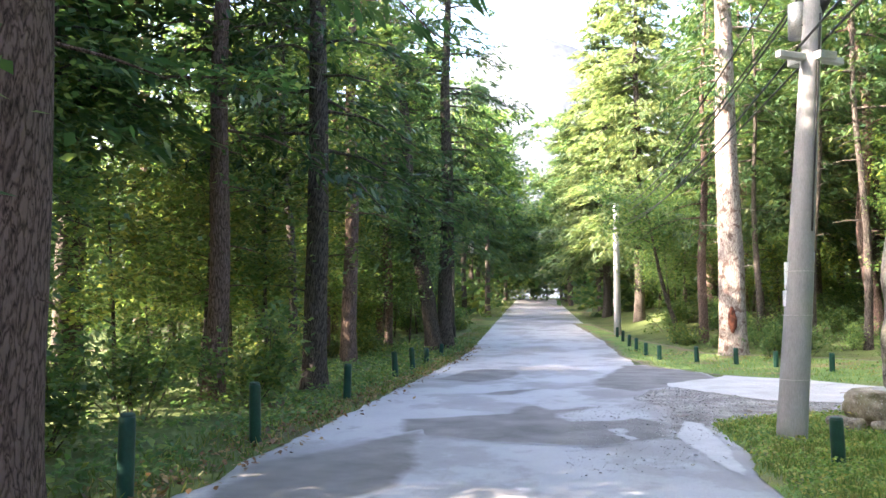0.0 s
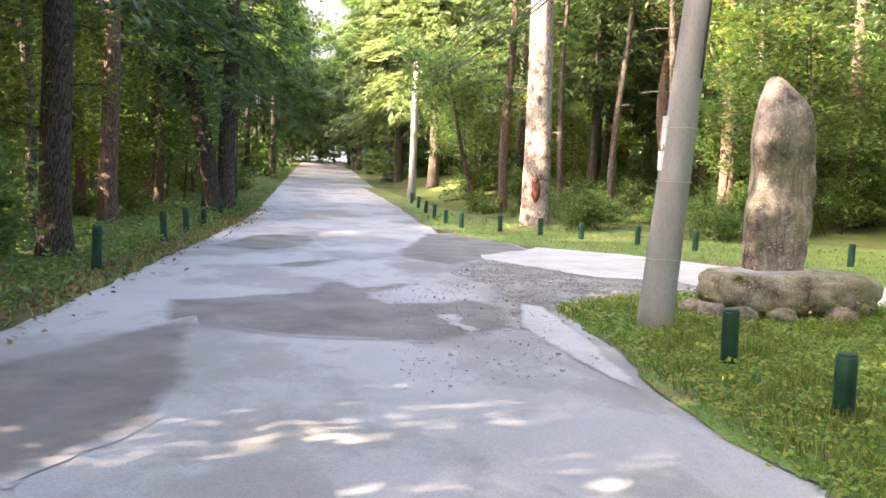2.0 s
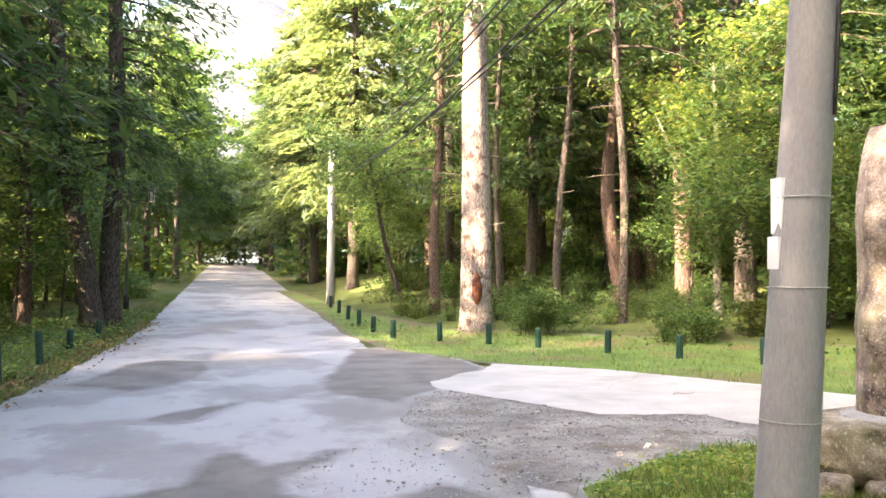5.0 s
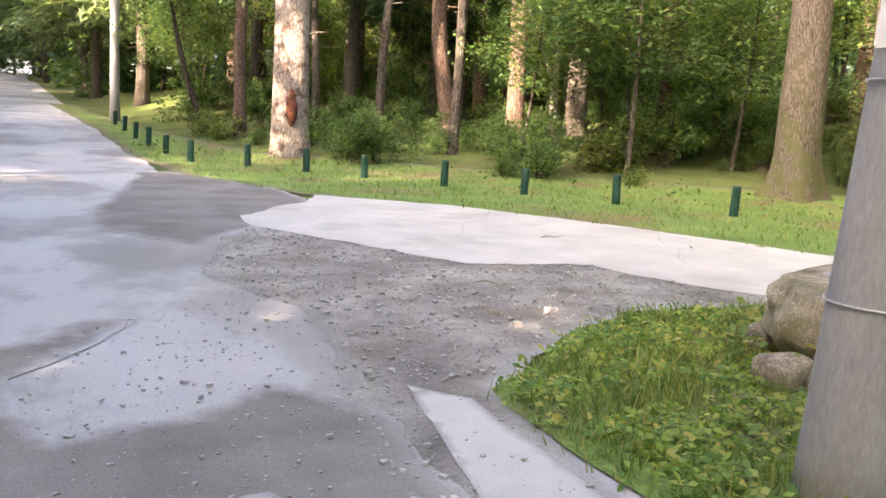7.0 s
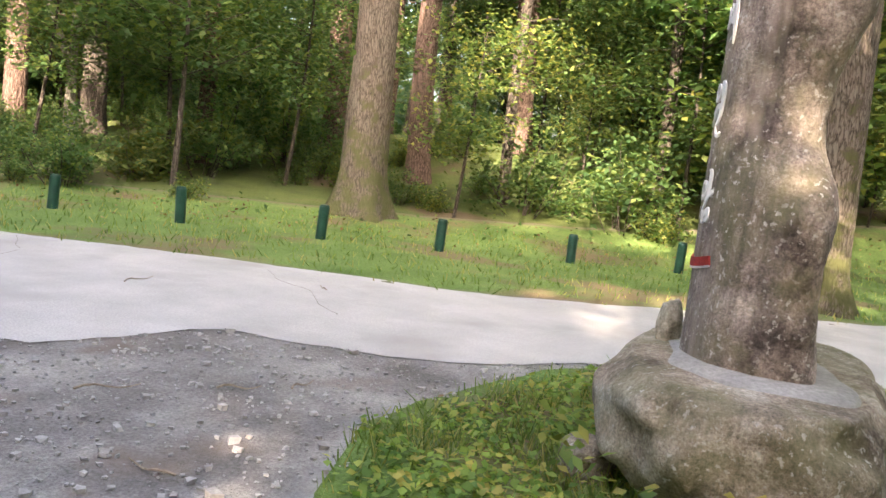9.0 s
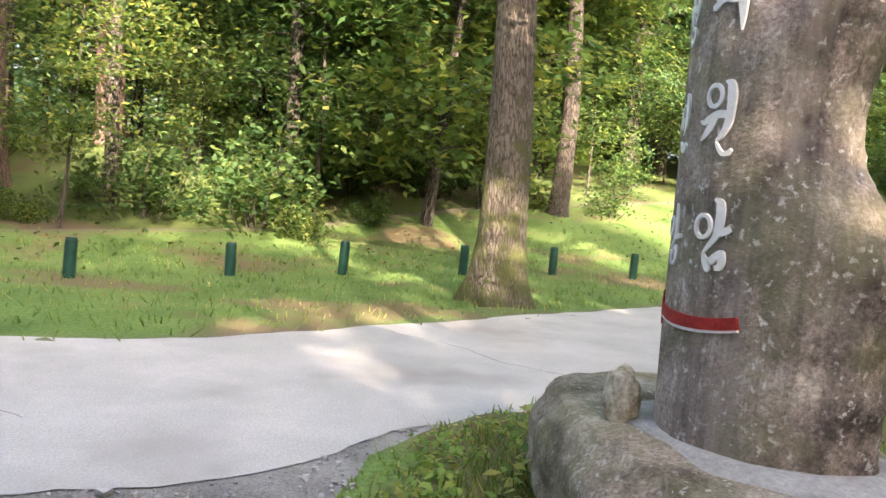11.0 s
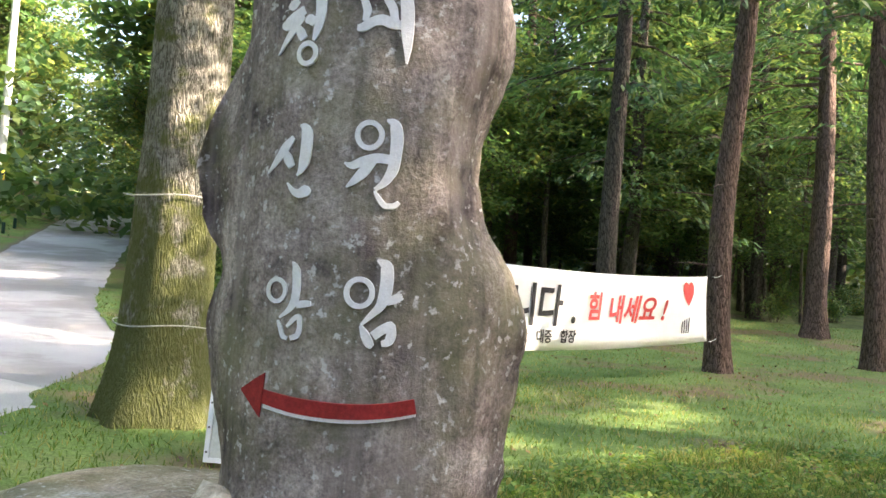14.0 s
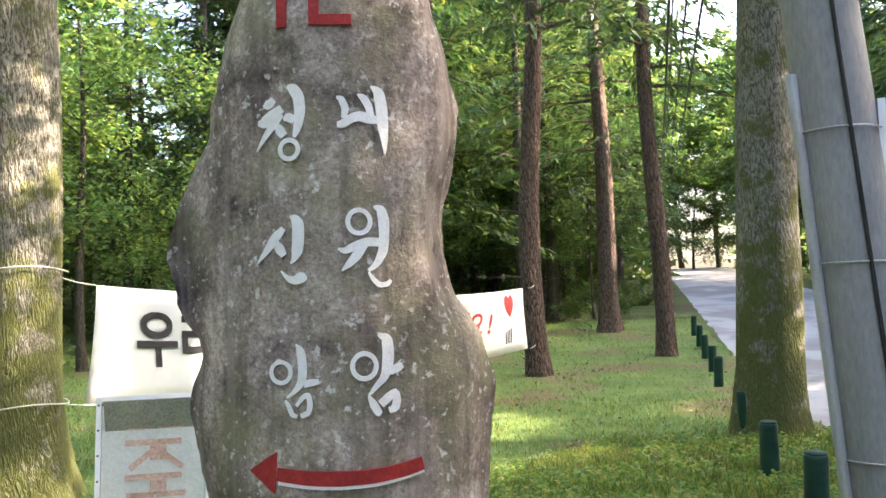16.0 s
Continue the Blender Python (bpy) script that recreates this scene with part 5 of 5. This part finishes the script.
def board_sign():
    e = new("sign_board")
    e.matrix_basis = pose(7.02, 6.40, 0.02, 0, 0, 180 + 25)
    tagged(e, "faded white folding sign board with a dark metal stand", "sign")
    lean = pose(0, 0, 0, -8, 0, 0)
    bm = bmesh.new()
    box(bm, (0.0, 0, 0.46), (0.62, 0.018, 0.84), lean)
    part("panel", bm, M_BOARD, e)
    for nm, c, d in (("frame_rail", (0, -0.004, 0.89), (0.68, 0.032, 0.03)), ("frame_rail", (0, -0.004, 0.03), (0.68, 0.032, 0.03)), ("frame_stile", (-0.33, -0.004, 0.46), (0.03, 0.032, 0.89)), ("frame_stile", (0.33, -0.004, 0.46), (0.03, 0.032, 0.89))):
        bm = bmesh.new()
        box(bm, c, d, lean)
        part(nm, bm, M_BANNER, e, "pale metal edge")
    for x in (-0.3, 0.3):
        polyline("stand_leg", [(x, 0.12, 0.86), (x, 0.42, 0.0)], 0.018, M_IRON, e, 6, "dark metal leg")
    for k in range(4):
        z = 0.76 - 0.21 * k
        bm = bmesh.new()
        for cx_, cz, w, h, tilt in ((0.0, 0.06, 0.34, 0.035, 0), (0.03, -0.005, 0.10, 0.09, 0), (-0.08, -0.05, 0.16, 0.035, 38 if k % 2 else 0), (0.11, -0.05, 0.17, 0.035, -38 if k % 2 else 0)):
            g = box(bm, (0, 0, 0), (w, 0.003, h))
            turn = lean @ Matrix.Translation((cx_, -0.012, z + cz)) @ Matrix.Rotation(radians(-tilt), 4, "Y")
            for v in g:
                v.co = turn @ v.co
        part("lettering", bm, M_BOARD_INK, e, "large worn pinkish lettering")
    for x in (-0.33, 0.33):
        for k in range(6):
            v, f = tube([(0, -0.026, 0), (0, -0.019, 0)], [0.006, 0.008], 6)
            rivet = child("rivet", mesh_from("rivet", v, f, M_IRON), e)
            rivet.matrix_basis = lean @ Matrix.Translation((x, 0, 0.08 + 0.155 * k))
    bm = bmesh.new()
    box(bm, (0.0, 0.27, 0.42), (0.58, 0.012, 0.82), pose(0, 0, 0, 17, 0, 0) @ Matrix.Translation((0, 0.02, 0)))
    part("back_panel", bm, M_STEEL, e, "grey sheet-metal back panel")
    return e


board_sign()

# ---- single trees along the roads ----
NE = (-0.014, 0.025)                       # common lean of the trees behind the bollards
conifer(-3.92, 1.85, 0.62, 17, "thick reddish-brown trunk of a tall conifer beside the road", M_BARK_RED, 5.5, 4.0, (0.0, 0), 0.02, 41, leaf_size=0.26)
conifer(-4.9, 13.2, 0.50, 19, "tall dark-barked conifer behind the bollards", M_BARK_DARK, 4.2, 3.6, (-0.005, 0), 0.03, 42, dense=1.2)
conifer(-6.5, 22.2, 0.50, 18, "reddish conifer with a straight trunk at the forest edge", M_BARK_RED, 4.5, 3.6, (0, 0), 0.05, 43)
conifer(-4.7, 28.2, 0.62, 17, "dark trunk leaning out over the verge", M_BARK_DARK, 4.5, 3.8, (-0.13, 0.0), 0.10, 44, dense=1.2)
conifer(-4.3, 28.7, 0.60, 19, "dark upright conifer growing close beside a leaning one", M_BARK_DARK, 4.0, 4.0, (0.0, 0.0), 0.06, 45, dense=1.3)
cedar = conifer(5.85, 25.6, 0.92, 21, "large conifer with pale flaky bark behind the bollards", M_BARK_GREY, 8.0, 4.2, (-0.012, 0), 0.03, 46, flare=0.15)
bm = bmesh.new()
bmesh.ops.create_icosphere(bm, subdivisions=3, radius=1.0)
for v in bm.verts:
    w = 1 + 0.35 * noise.noise(v.co * 2.5)
    v.co = Vector((-0.10 + v.co.x * 0.13 * w, -0.475 + v.co.y * 0.05, 1.15 + v.co.z * 0.42 * w))
part("bark_wound", bm, M_WOUND, cedar, "reddish-brown rotten wound in the bark", True)
broadleaf(13.4, 17.0, 0.88, 17, "big old tree with a broad flared base behind the bollards", M_BARK_OAK, 8.0, 5.0, (-0.006, 0.012), 0.03, 47, limbs=24, flare=0.8)
broadleaf(12.63, 9.15, 0.62, 15, "stout brown tree standing at the road's edge", M_BARK_OAK, 5.5, 4.6, (0.012, 0.01), 0.03, 48, limbs=20, flare=0.95)
broadleaf(8.73, 5.60, 0.74, 15, "lichen-spotted tree with a mossy foot holding the banner cords", M_BARK_MOSS, 4.6, 4.6, (0.0, 0.0), 0.02, 49, limbs=20, flare=0.6)
broadleaf(2.80, 1.85, 0.70, 15, "lichened grey tree beside the road", M_BARK_MOSS, 5.0, 4.6, (-0.05, 0.0), 0.04, 50, limbs=18, flare=0.25)
conifer(5.93, -4.05, 0.42, 16, "slim wavy red pine holding the end of the banner", M_BARK_RED, 6.0, 3.0, (-0.015, 0), 0.09, 51)
conifer(3.62, -7.0, 0.40, 16, "slim brown pine in the grass", M_BARK_RED, 5.5, 3.0, (0.02, 0), 0.05, 52)
conifer(8.9, -7.4, 0.46, 17, "grey-brown pine behind the banner", M_BARK_DARK, 5.5, 3.2, (0, 0), 0.04, 53, dense=1.2)
conifer(5.0, -12.5, 0.55, 17, "pine with a flared reddish base", M_BARK_RED, 5.0, 3.2, (0.01, 0), 0.04, 54, flare=0.6)
conifer(7.6, -14.5, 0.36, 15, "thin pine at the edge of the wood", M_BARK_DARK, 5.0, 3.0, (0, 0), 0.05, 55)
broadleaf(12.5, 24.2, 0.26, 8, "slender pale tree forking low down", M_BARK_PALE, 4.2, 2.2, NE, 0.05, 56, limbs=9, fork=[((-1.6, 0.5), 4.0, 1.7), ((0.7, 0.3), 3.6, 2.9)], leaf=M_LEAF_WARM)
conifer(15.2, 27.2, 0.72, 20, "dark-barked conifer in the wood", M_BARK_DARK, 6.5, 4.0, NE, 0.03, 57)
conifer(11.4, 28.2, 0.5, 18, "reddish bent conifer in the wood", M_BARK_RED, 6.0, 3.6, NE, 0.16, 58)
conifer(19.5, 22.6, 0.66, 19, "sunlit red pine in the wood", M_BARK_RED, 7.0, 3.6, NE, 0.04, 59)
conifer(18.2, 18.9, 0.58, 19, "red pine behind the old tree", M_BARK_RED, 7.0, 3.6, NE, 0.05, 60)
conifer(22.8, 18.6, 0.72, 19, "brown conifer deeper in the wood", M_BARK_RED, 7.0, 3.6, NE, 0.04, 61)
conifer(26.5, 23.4, 0.5, 18, "slim conifer deep in the wood", M_BARK_RED, 7.0, 3.6, NE, 0.04, 62)
broadleaf(5.3, 34.5, 0.24, 7, "thin dark tree curving out over the verge", M_BARK_DARK, 3.5, 2.4, (-0.28, 0.0), 0.12, 63, limbs=9)
conifer(4.6, 46.0, 0.6, 22, "tall pale feathery larch beside the road", M_BARK_DARK, 4.0, 5.0, (0, 0), 0.03, 64, leaf=M_NEEDLE_PALE, dense=2.2, leaf_size=0.5)
conifer(3.4, 58.0, 0.6, 24, "tall pale feathery larch beside the road", M_BARK_DARK, 4.0, 5.4, (0, 0), 0.03, 65, leaf=M_NEEDLE_PALE, dense=2.2, leaf_size=0.55)

# ---- the wood around: a few grown forms, copied ----
forms = [
    conifer(-12, 16, 0.42, 17, "dark conifer standing in the forest", M_BARK_DARK, 3.2, 3.4, (0.01, 0), 0.05, 70, dense=1.1, group="forest trees"),
    conifer(-16, 27, 0.46, 19, "reddish pine standing in the forest", M_BARK_RED, 5.5, 3.4, (-0.01, 0.01), 0.06, 71, group="forest trees"),
    broadleaf(-9.5, 8.0, 0.28, 11, "leafy broadleaved tree in the forest", M_BARK_DARK, 3.2, 2.9, (0.02, 0), 0.08, 72, limbs=18, per=55, leaf_size=0.19, group="forest trees"),
    broadleaf(-8.0, 19.0, 0.22, 9, "yellow-green broadleaved tree in the forest", M_BARK_DARK, 2.8, 2.6, (-0.02, 0.01), 0.08, 73, leaf=M_LEAF_WARM, limbs=16, per=55, leaf_size=0.18, group="forest trees"),
    broadleaf(-7.4, 5.0, 0.10, 5.4, "young leafy sapling in the undergrowth", M_BARK_DARK, 1.5, 1.6, (0.03, 0.02), 0.06, 74, limbs=13, per=34, leaf_size=0.14, group="forest saplings", flare=0.1, kind_name="sapling", category="sapling"),
    broadleaf(-7.9, 10.6, 0.09, 4.6, "young yellow-green sapling in the undergrowth", M_BARK_DARK, 1.3, 1.5, (-0.03, 0.02), 0.06, 75, leaf=M_LEAF_WARM, limbs=11, per=36, leaf_size=0.14, group="forest saplings", flare=0.1, kind_name="sapling", category="sapling"),
]
bushes = [shrub(-6.2, 8.2, 0.95, 1.3, "low leafy green shrub in the undergrowth", M_LEAF, 80), shrub(-6.0, 12.2, 0.8, 1.0, "low yellow-green shrub in the undergrowth", M_LEAF_WARM, 81), shrub(-6.6, 3.8, 1.1, 1.7, "leafy dark green shrub in the undergrowth", M_LEAF, 82, 46, 0.14)]
TAKEN = [(41.4, -15.2)] + [(o.location.x, o.location.y) for o in scene.objects if o.parent is None and o.name.split(".")[0] in ("tree",)]
ISLAND_CORE = [(1.8, 10), (7.5, 9.2), (12.5, 3.5), (15.5, -4), (10.5, -11.5), (8.6, -16), (2.2, -18)]
rf = np.random.default_rng(21)


def bank_of(x, y):
    return (x - 9.13) * 0.76 + (y - 16.8) * 0.65


def open_ground(x, y, margin):
    """Whether a place lies clear of roads, lawns and verges."""
    if abs(x - road_mid(y)) < 2.7 + margin:
        return False
    if (18 < y < 40 and -6.4 < x < 0) or (24 < y < 42 and 0 < x < 4.6):
        return False
    a, b = np.array([x]), np.array([y])
    if inside(a, b, ISLAND_CORE)[0] or inside(a, b, CONC)[0] or inside(a, b, DIRT)[0]:
        return False
    if inside(a, b, [(9, 10), (14, 8), (22.5, 5.0), (32.5, -2.5), (47.5, -15), (57, -22), (47, -32), (24, -8.5), (14, -0.2), (9, 5)])[0]:
        return False
    if -10 < y < 24 and x > 2 and bank_of(x, y) < 1.2 + margin and y > -1 and not (x > 16 and y < -2):
        return False
    return True


def place(form, x, y, smin, smax):
    s = rf.uniform(smin, smax)
    m = pose(x, y, float(land(x, y)) - 0.05, rf.normal(0, 1.5), rf.normal(0, 1.5), rf.uniform(0, 360)) @ Matrix.Diagonal((s, s, s * rf.uniform(0.92, 1.08), 1))
    return copy_thing(form, m)


HERO = list(TAKEN)


def sow(count, pick, region, margin, gap, smin, smax, taken):
    done = tries = 0
    while done < count and tries < count * 60:
        tries += 1
        x, y = rf.uniform(*region[0]), rf.uniform(*region[1])
        if not open_ground(x, y, margin) or any((x - a) ** 2 + (y - b) ** 2 < 2.6 for a, b in HERO) or any((x - a) ** 2 + (y - b) ** 2 < gap * gap for a, b in taken):
            continue
        taken.append((x, y))
        place(pick(), x, y, smin, smax)
        done += 1


forms.append(broadleaf(24.0, 12.5, 0.22, 8.5, "bushy yellow-green tree, leafy almost to the ground", M_BARK_DARK, 0.7, 2.7, (0.02, 0), 0.06, 76, leaf=M_LEAF_WARM, limbs=22, per=60, leaf_size=0.2, group="forest trees", flare=0.1))
forms.append(broadleaf(-10.5, 33.0, 0.24, 9.5, "bushy green tree, leafy almost to the ground", M_BARK_DARK, 0.9, 2.9, (0.0, 0.02), 0.06, 77, leaf=M_LEAF, limbs=22, per=60, leaf_size=0.2, group="forest trees", flare=0.1))
# two dense-crowned forms; these originals stand unseen in the west as added shade
forms.append(broadleaf(-13.0, 2.0, 0.46, 18, "tall broadleaved tree with a full crown", M_BARK_DARK, 5.5, 4.2, (0.0, 0.01), 0.06, 78, leaf=M_LEAF, limbs=34, per=46, leaf_size=0.36, group="forest trees", flare=0.2))
forms.append(conifer(-11.0, -6.0, 0.46, 20, "tall full-crowned dark conifer", M_BARK_DARK, 4.5, 4.2, (0.0, 0.0), 0.05, 79, dense=2.0, leaf_size=0.5, group="forest trees"))
forms.append(conifer(17.0, 33.0, 0.24, 15, "slim dark trunk with a high crown in the forest", M_BARK_DARK, 6.5, 2.6, (0.01, 0), 0.08, 90, group="forest trees"))
TAKEN += [(17.0, 33.0), (24.0, 12.5), (-10.5, 33.0), (-13.0, 2.0), (-11.0, -6.0)]
bare = lambda: forms[rf.choice([10, 10, 1])]
tall_tree = lambda: forms[rf.choice([8, 9, 9])]
any_tree = lambda: forms[rf.choice([0, 0, 1, 2, 2, 3])]
wall_tree = lambda: forms[rf.choice([6, 6, 7, 0, 3])]
young = lambda: forms[rf.choice([4, 4, 5])]
bush = lambda: bushes[rf.choice([0, 0, 1, 2])]
# added south-west, out of view, to keep the sun off the southern lawn
sow(3, tall_tree, ((-15, -5), (-18, -6)), 2.4, 3.6, 0.9, 1.15, TAKEN)
sow(6, tall_tree, ((-17, -6.2), (12, 60)), 2.8, 3.4, 0.9, 1.2, TAKEN)
sow(16, tall_tree, ((-12, 14), (-62, -24)), 1.0, 3.6, 0.85, 1.15, TAKEN)
sow(16, tall_tree, ((7, 34), (22, 60)), 2.5, 3.8, 0.85, 1.15, TAKEN)
sow(10, tall_tree, ((20, 44), (-20, 16)), 3.0, 4.0, 0.85, 1.1, TAKEN)
sow(22, tall_tree, ((-9, 5), (64, 118)), 0.9, 3.4, 0.8, 1.1, TAKEN)
sow(18, any_tree, ((-28, -4.8), (-6, 75)), 2.0, 3.2, 0.8, 1.2, TAKEN)
sow(30, any_tree, ((4, 36), (10, 75)), 2.6, 3.4, 0.8, 1.2, TAKEN)
sow(20, any_tree, ((14, 60), (-34, 12)), 3.0, 3.4, 0.8, 1.2, TAKEN)
sow(30, any_tree, ((-16, 22), (-44, -13)), 1.8, 3.0, 0.8, 1.15, TAKEN)
sow(16, any_tree, ((-12, 8), (60, 115)), 1.6, 3.0, 0.9, 1.2, TAKEN)
sow(26, wall_tree, ((17, 46), (-16, 18)), 2.6, 2.6, 0.85, 1.35, TAKEN)
sow(9, wall_tree, ((9, 34), (32, 50)), 4.0, 2.6, 0.7, 1.2, TAKEN)
sow(16, bare, ((5, 24), (16, 40)), 3.0, 1.8, 0.8, 1.2, TAKEN)
sow(14, bare, ((-14, -5.5), (3, 40)), 2.2, 1.8, 0.7, 1.1, TAKEN)
sow(9, wall_tree, ((-28, -16), (-6, 60)), 3.5, 2.6, 0.8, 1.2, TAKEN)
sow(8, wall_tree, ((-20, -9), (2, 60)), 3.5, 2.6, 0.7, 1.2, TAKEN)
sow(9, wall_tree, ((-4, 24), (-42, -22)), 2.4, 2.6, 0.8, 1.3, TAKEN)
low = []
sow(54, young, ((-13, -4.9), (-4, 42)), 1.6, 1.0, 0.7, 1.25, low)
sow(60, young, ((5, 26), (8, 44)), 2.6, 1.2, 0.7, 1.25, low)
sow(26, young, ((14, 40), (-26, 10)), 3.0, 1.3, 0.8, 1.3, low)
sow(20, young, ((-8, 16), (-34, -14)), 1.8, 1.3, 0.8, 1.2, low)
low = []
sow(70, bush, ((-13, -4.8), (-4, 44)), 1.5, 0.8, 0.6, 1.15, low)
sow(80, bush, ((4, 26), (8, 44)), 2.4, 0.8, 0.7, 1.3, low)
sow(60, bush, ((5, 20), (11, 32)), 1.5, 0.6, 0.4, 0.8, low)
sow(26, bush, ((12, 40), (-24, 12)), 3.0, 0.9, 0.7, 1.2, low)
sow(18, bush, ((-6, 14), (-30, -15)), 1.5, 0.9, 0.6, 1.0, low)

dark_tree = lambda: forms[rf.choice([0, 9, 9])]
sow(16, dark_tree, ((6, 24), (-34, -13.5)), 2.0, 2.6, 0.85, 1.15, TAKEN)
# mostly unseen row, added so that the wood across the road lies in shade
sow(8, dark_tree, ((-16, -5), (-40, -14)), 2.0, 3.0, 0.85, 1.1, TAKEN)
sow(12, wall_tree, ((34, 62), (-30, 6)), 3.0, 2.8, 1.2, 1.7, TAKEN)
# sun-blocking trees added west of the road's far end to darken it
sow(10, tall_tree, ((-15, -7.5), (84, 126)), 1.0, 2.8, 0.9, 1.1, TAKEN)
for x, y in ((46, -10), (50, -15), (54, -20), (48.5, -6), (42, -3), (58, -26), (37, 2)):
    place(forms[8], x, y, 1.15, 1.35)
# added on the sun's line, nearly out of view: shade for gravel, stone and old tree
for x, y, k in ((-9.3, 5.4, 2), (-11.5, 9.2, 8), (-8.6, 9.0, 9)):
    place(forms[k], x, y, 0.9, 1.0)
for k in range(11):
    place(forms[7], -14 + 2.0 * k, 121.5 + 1.5 * math.sin(k), 1.2, 1.6)
for x, y in ((-7, -72), (-3, -74), (0.5, -73), (3.8, -72), (7.5, -74), (5.5, -62), (-6.0, -60)):
    place(forms[8], x, y, 1.1, 1.3)
for k in range(9):
    place(forms[7], -9 + 2.2 * k, -68 + 1.5 * math.sin(2 * k), 0.9, 1.3)

for x, y, k in ((26.0, 15.6, 7), (30.0, 18.2, 6), (33.0, 14.6, 7), (28.0, 21.5, 7), (36.0, 19.0, 7), (24.5, 18.8, 4), (38, 24, 7)):
    place(forms[k], x, y, 1.0, 1.3)

# ---- distant woods and hills ----
rw = np.random.default_rng(33)
ang = rw.uniform(0, 6.2832, 11000)
dist = rw.uniform(50, 100, 11000)
cx, cy = np.cos(ang) * dist * 0.8 + 4, np.sin(ang) * dist + 12
gap = np.abs(cx - np.array([road_mid(v) for v in cy])) > np.where(cy > 0, np.where(cy > 96, 0, 5), 4)
cx, cy = cx[gap], cy[gap]
ex, ey = rw.uniform(-16, 8, 700), rw.uniform(112, 124, 700)
cx, cy = np.concatenate([cx, ex]), np.concatenate([cy, ey])
top = 11 + 5 * np.sin(cx * 0.21) * np.sin(cy * 0.17) + rw.normal(0, 2.0, len(cx))
cz = land(np.clip(cx, -60, 75), np.clip(cy, -60, 130)) + np.maximum(top, 3) * rw.uniform(0.02, 1, len(cx)) ** 0.8
ang = rw.uniform(0, 6.2832, 5000)
dist = rw.uniform(48, 85, 5000)
lx, ly = np.cos(ang) * dist * 0.8 + 4, np.sin(ang) * dist + 12
gap = np.abs(lx - np.array([road_mid(v) for v in ly])) > 4
lx, ly = lx[gap], ly[gap]
lz = land(np.clip(lx, -60, 75), np.clip(ly, -60, 130)) + rw.uniform(0, 2.6, len(lx))
cx, cy, cz = np.concatenate([cx, lx]), np.concatenate([cy, ly]), np.concatenate([cz, lz])
pts = clumps(np.column_stack([cx, cy, cz]), 1.5, 11, rw, 0.6)
tagged(new("distant_woods", quads_mesh("distant_woods", leaf_quads(pts, 0.75, 0.5, rw, 0.6), M_LEAF)), "mixed green woods closing the view all around", "woods", "", "stuff")

hx = np.linspace(-420, 420, 60)
vs, fs = [], []
for j, (yy, sc) in enumerate(((330, 0.0), (380, 0.55), (440, 1.0), (520, 0.6))):
    for i, x in enumerate(hx):
        h = 60 + 85 * math.exp(-((x - 10) / 130) ** 2) + 60 * math.exp(-((x + 210) / 110) ** 2) + 14 * noise.noise(Vector((x * 0.02, yy * 0.02, 2)))
        vs.append((x, yy + 12 * noise.noise(Vector((x * 0.03, 7, j))), h * sc + 5 * noise.noise(Vector((x * 0.06, yy * 0.05, 5))) - 2))
for j in range(3):
    for i in range(59):
        o = j * 60 + i
        fs.append((o, o + 1, o + 61, o + 60))
tagged(new("backdrop_hill", mesh_from("backdrop_hill", vs, fs, M_HILL, True)), "pale hazy mountain beyond the trees", "mountain", "", "structure")
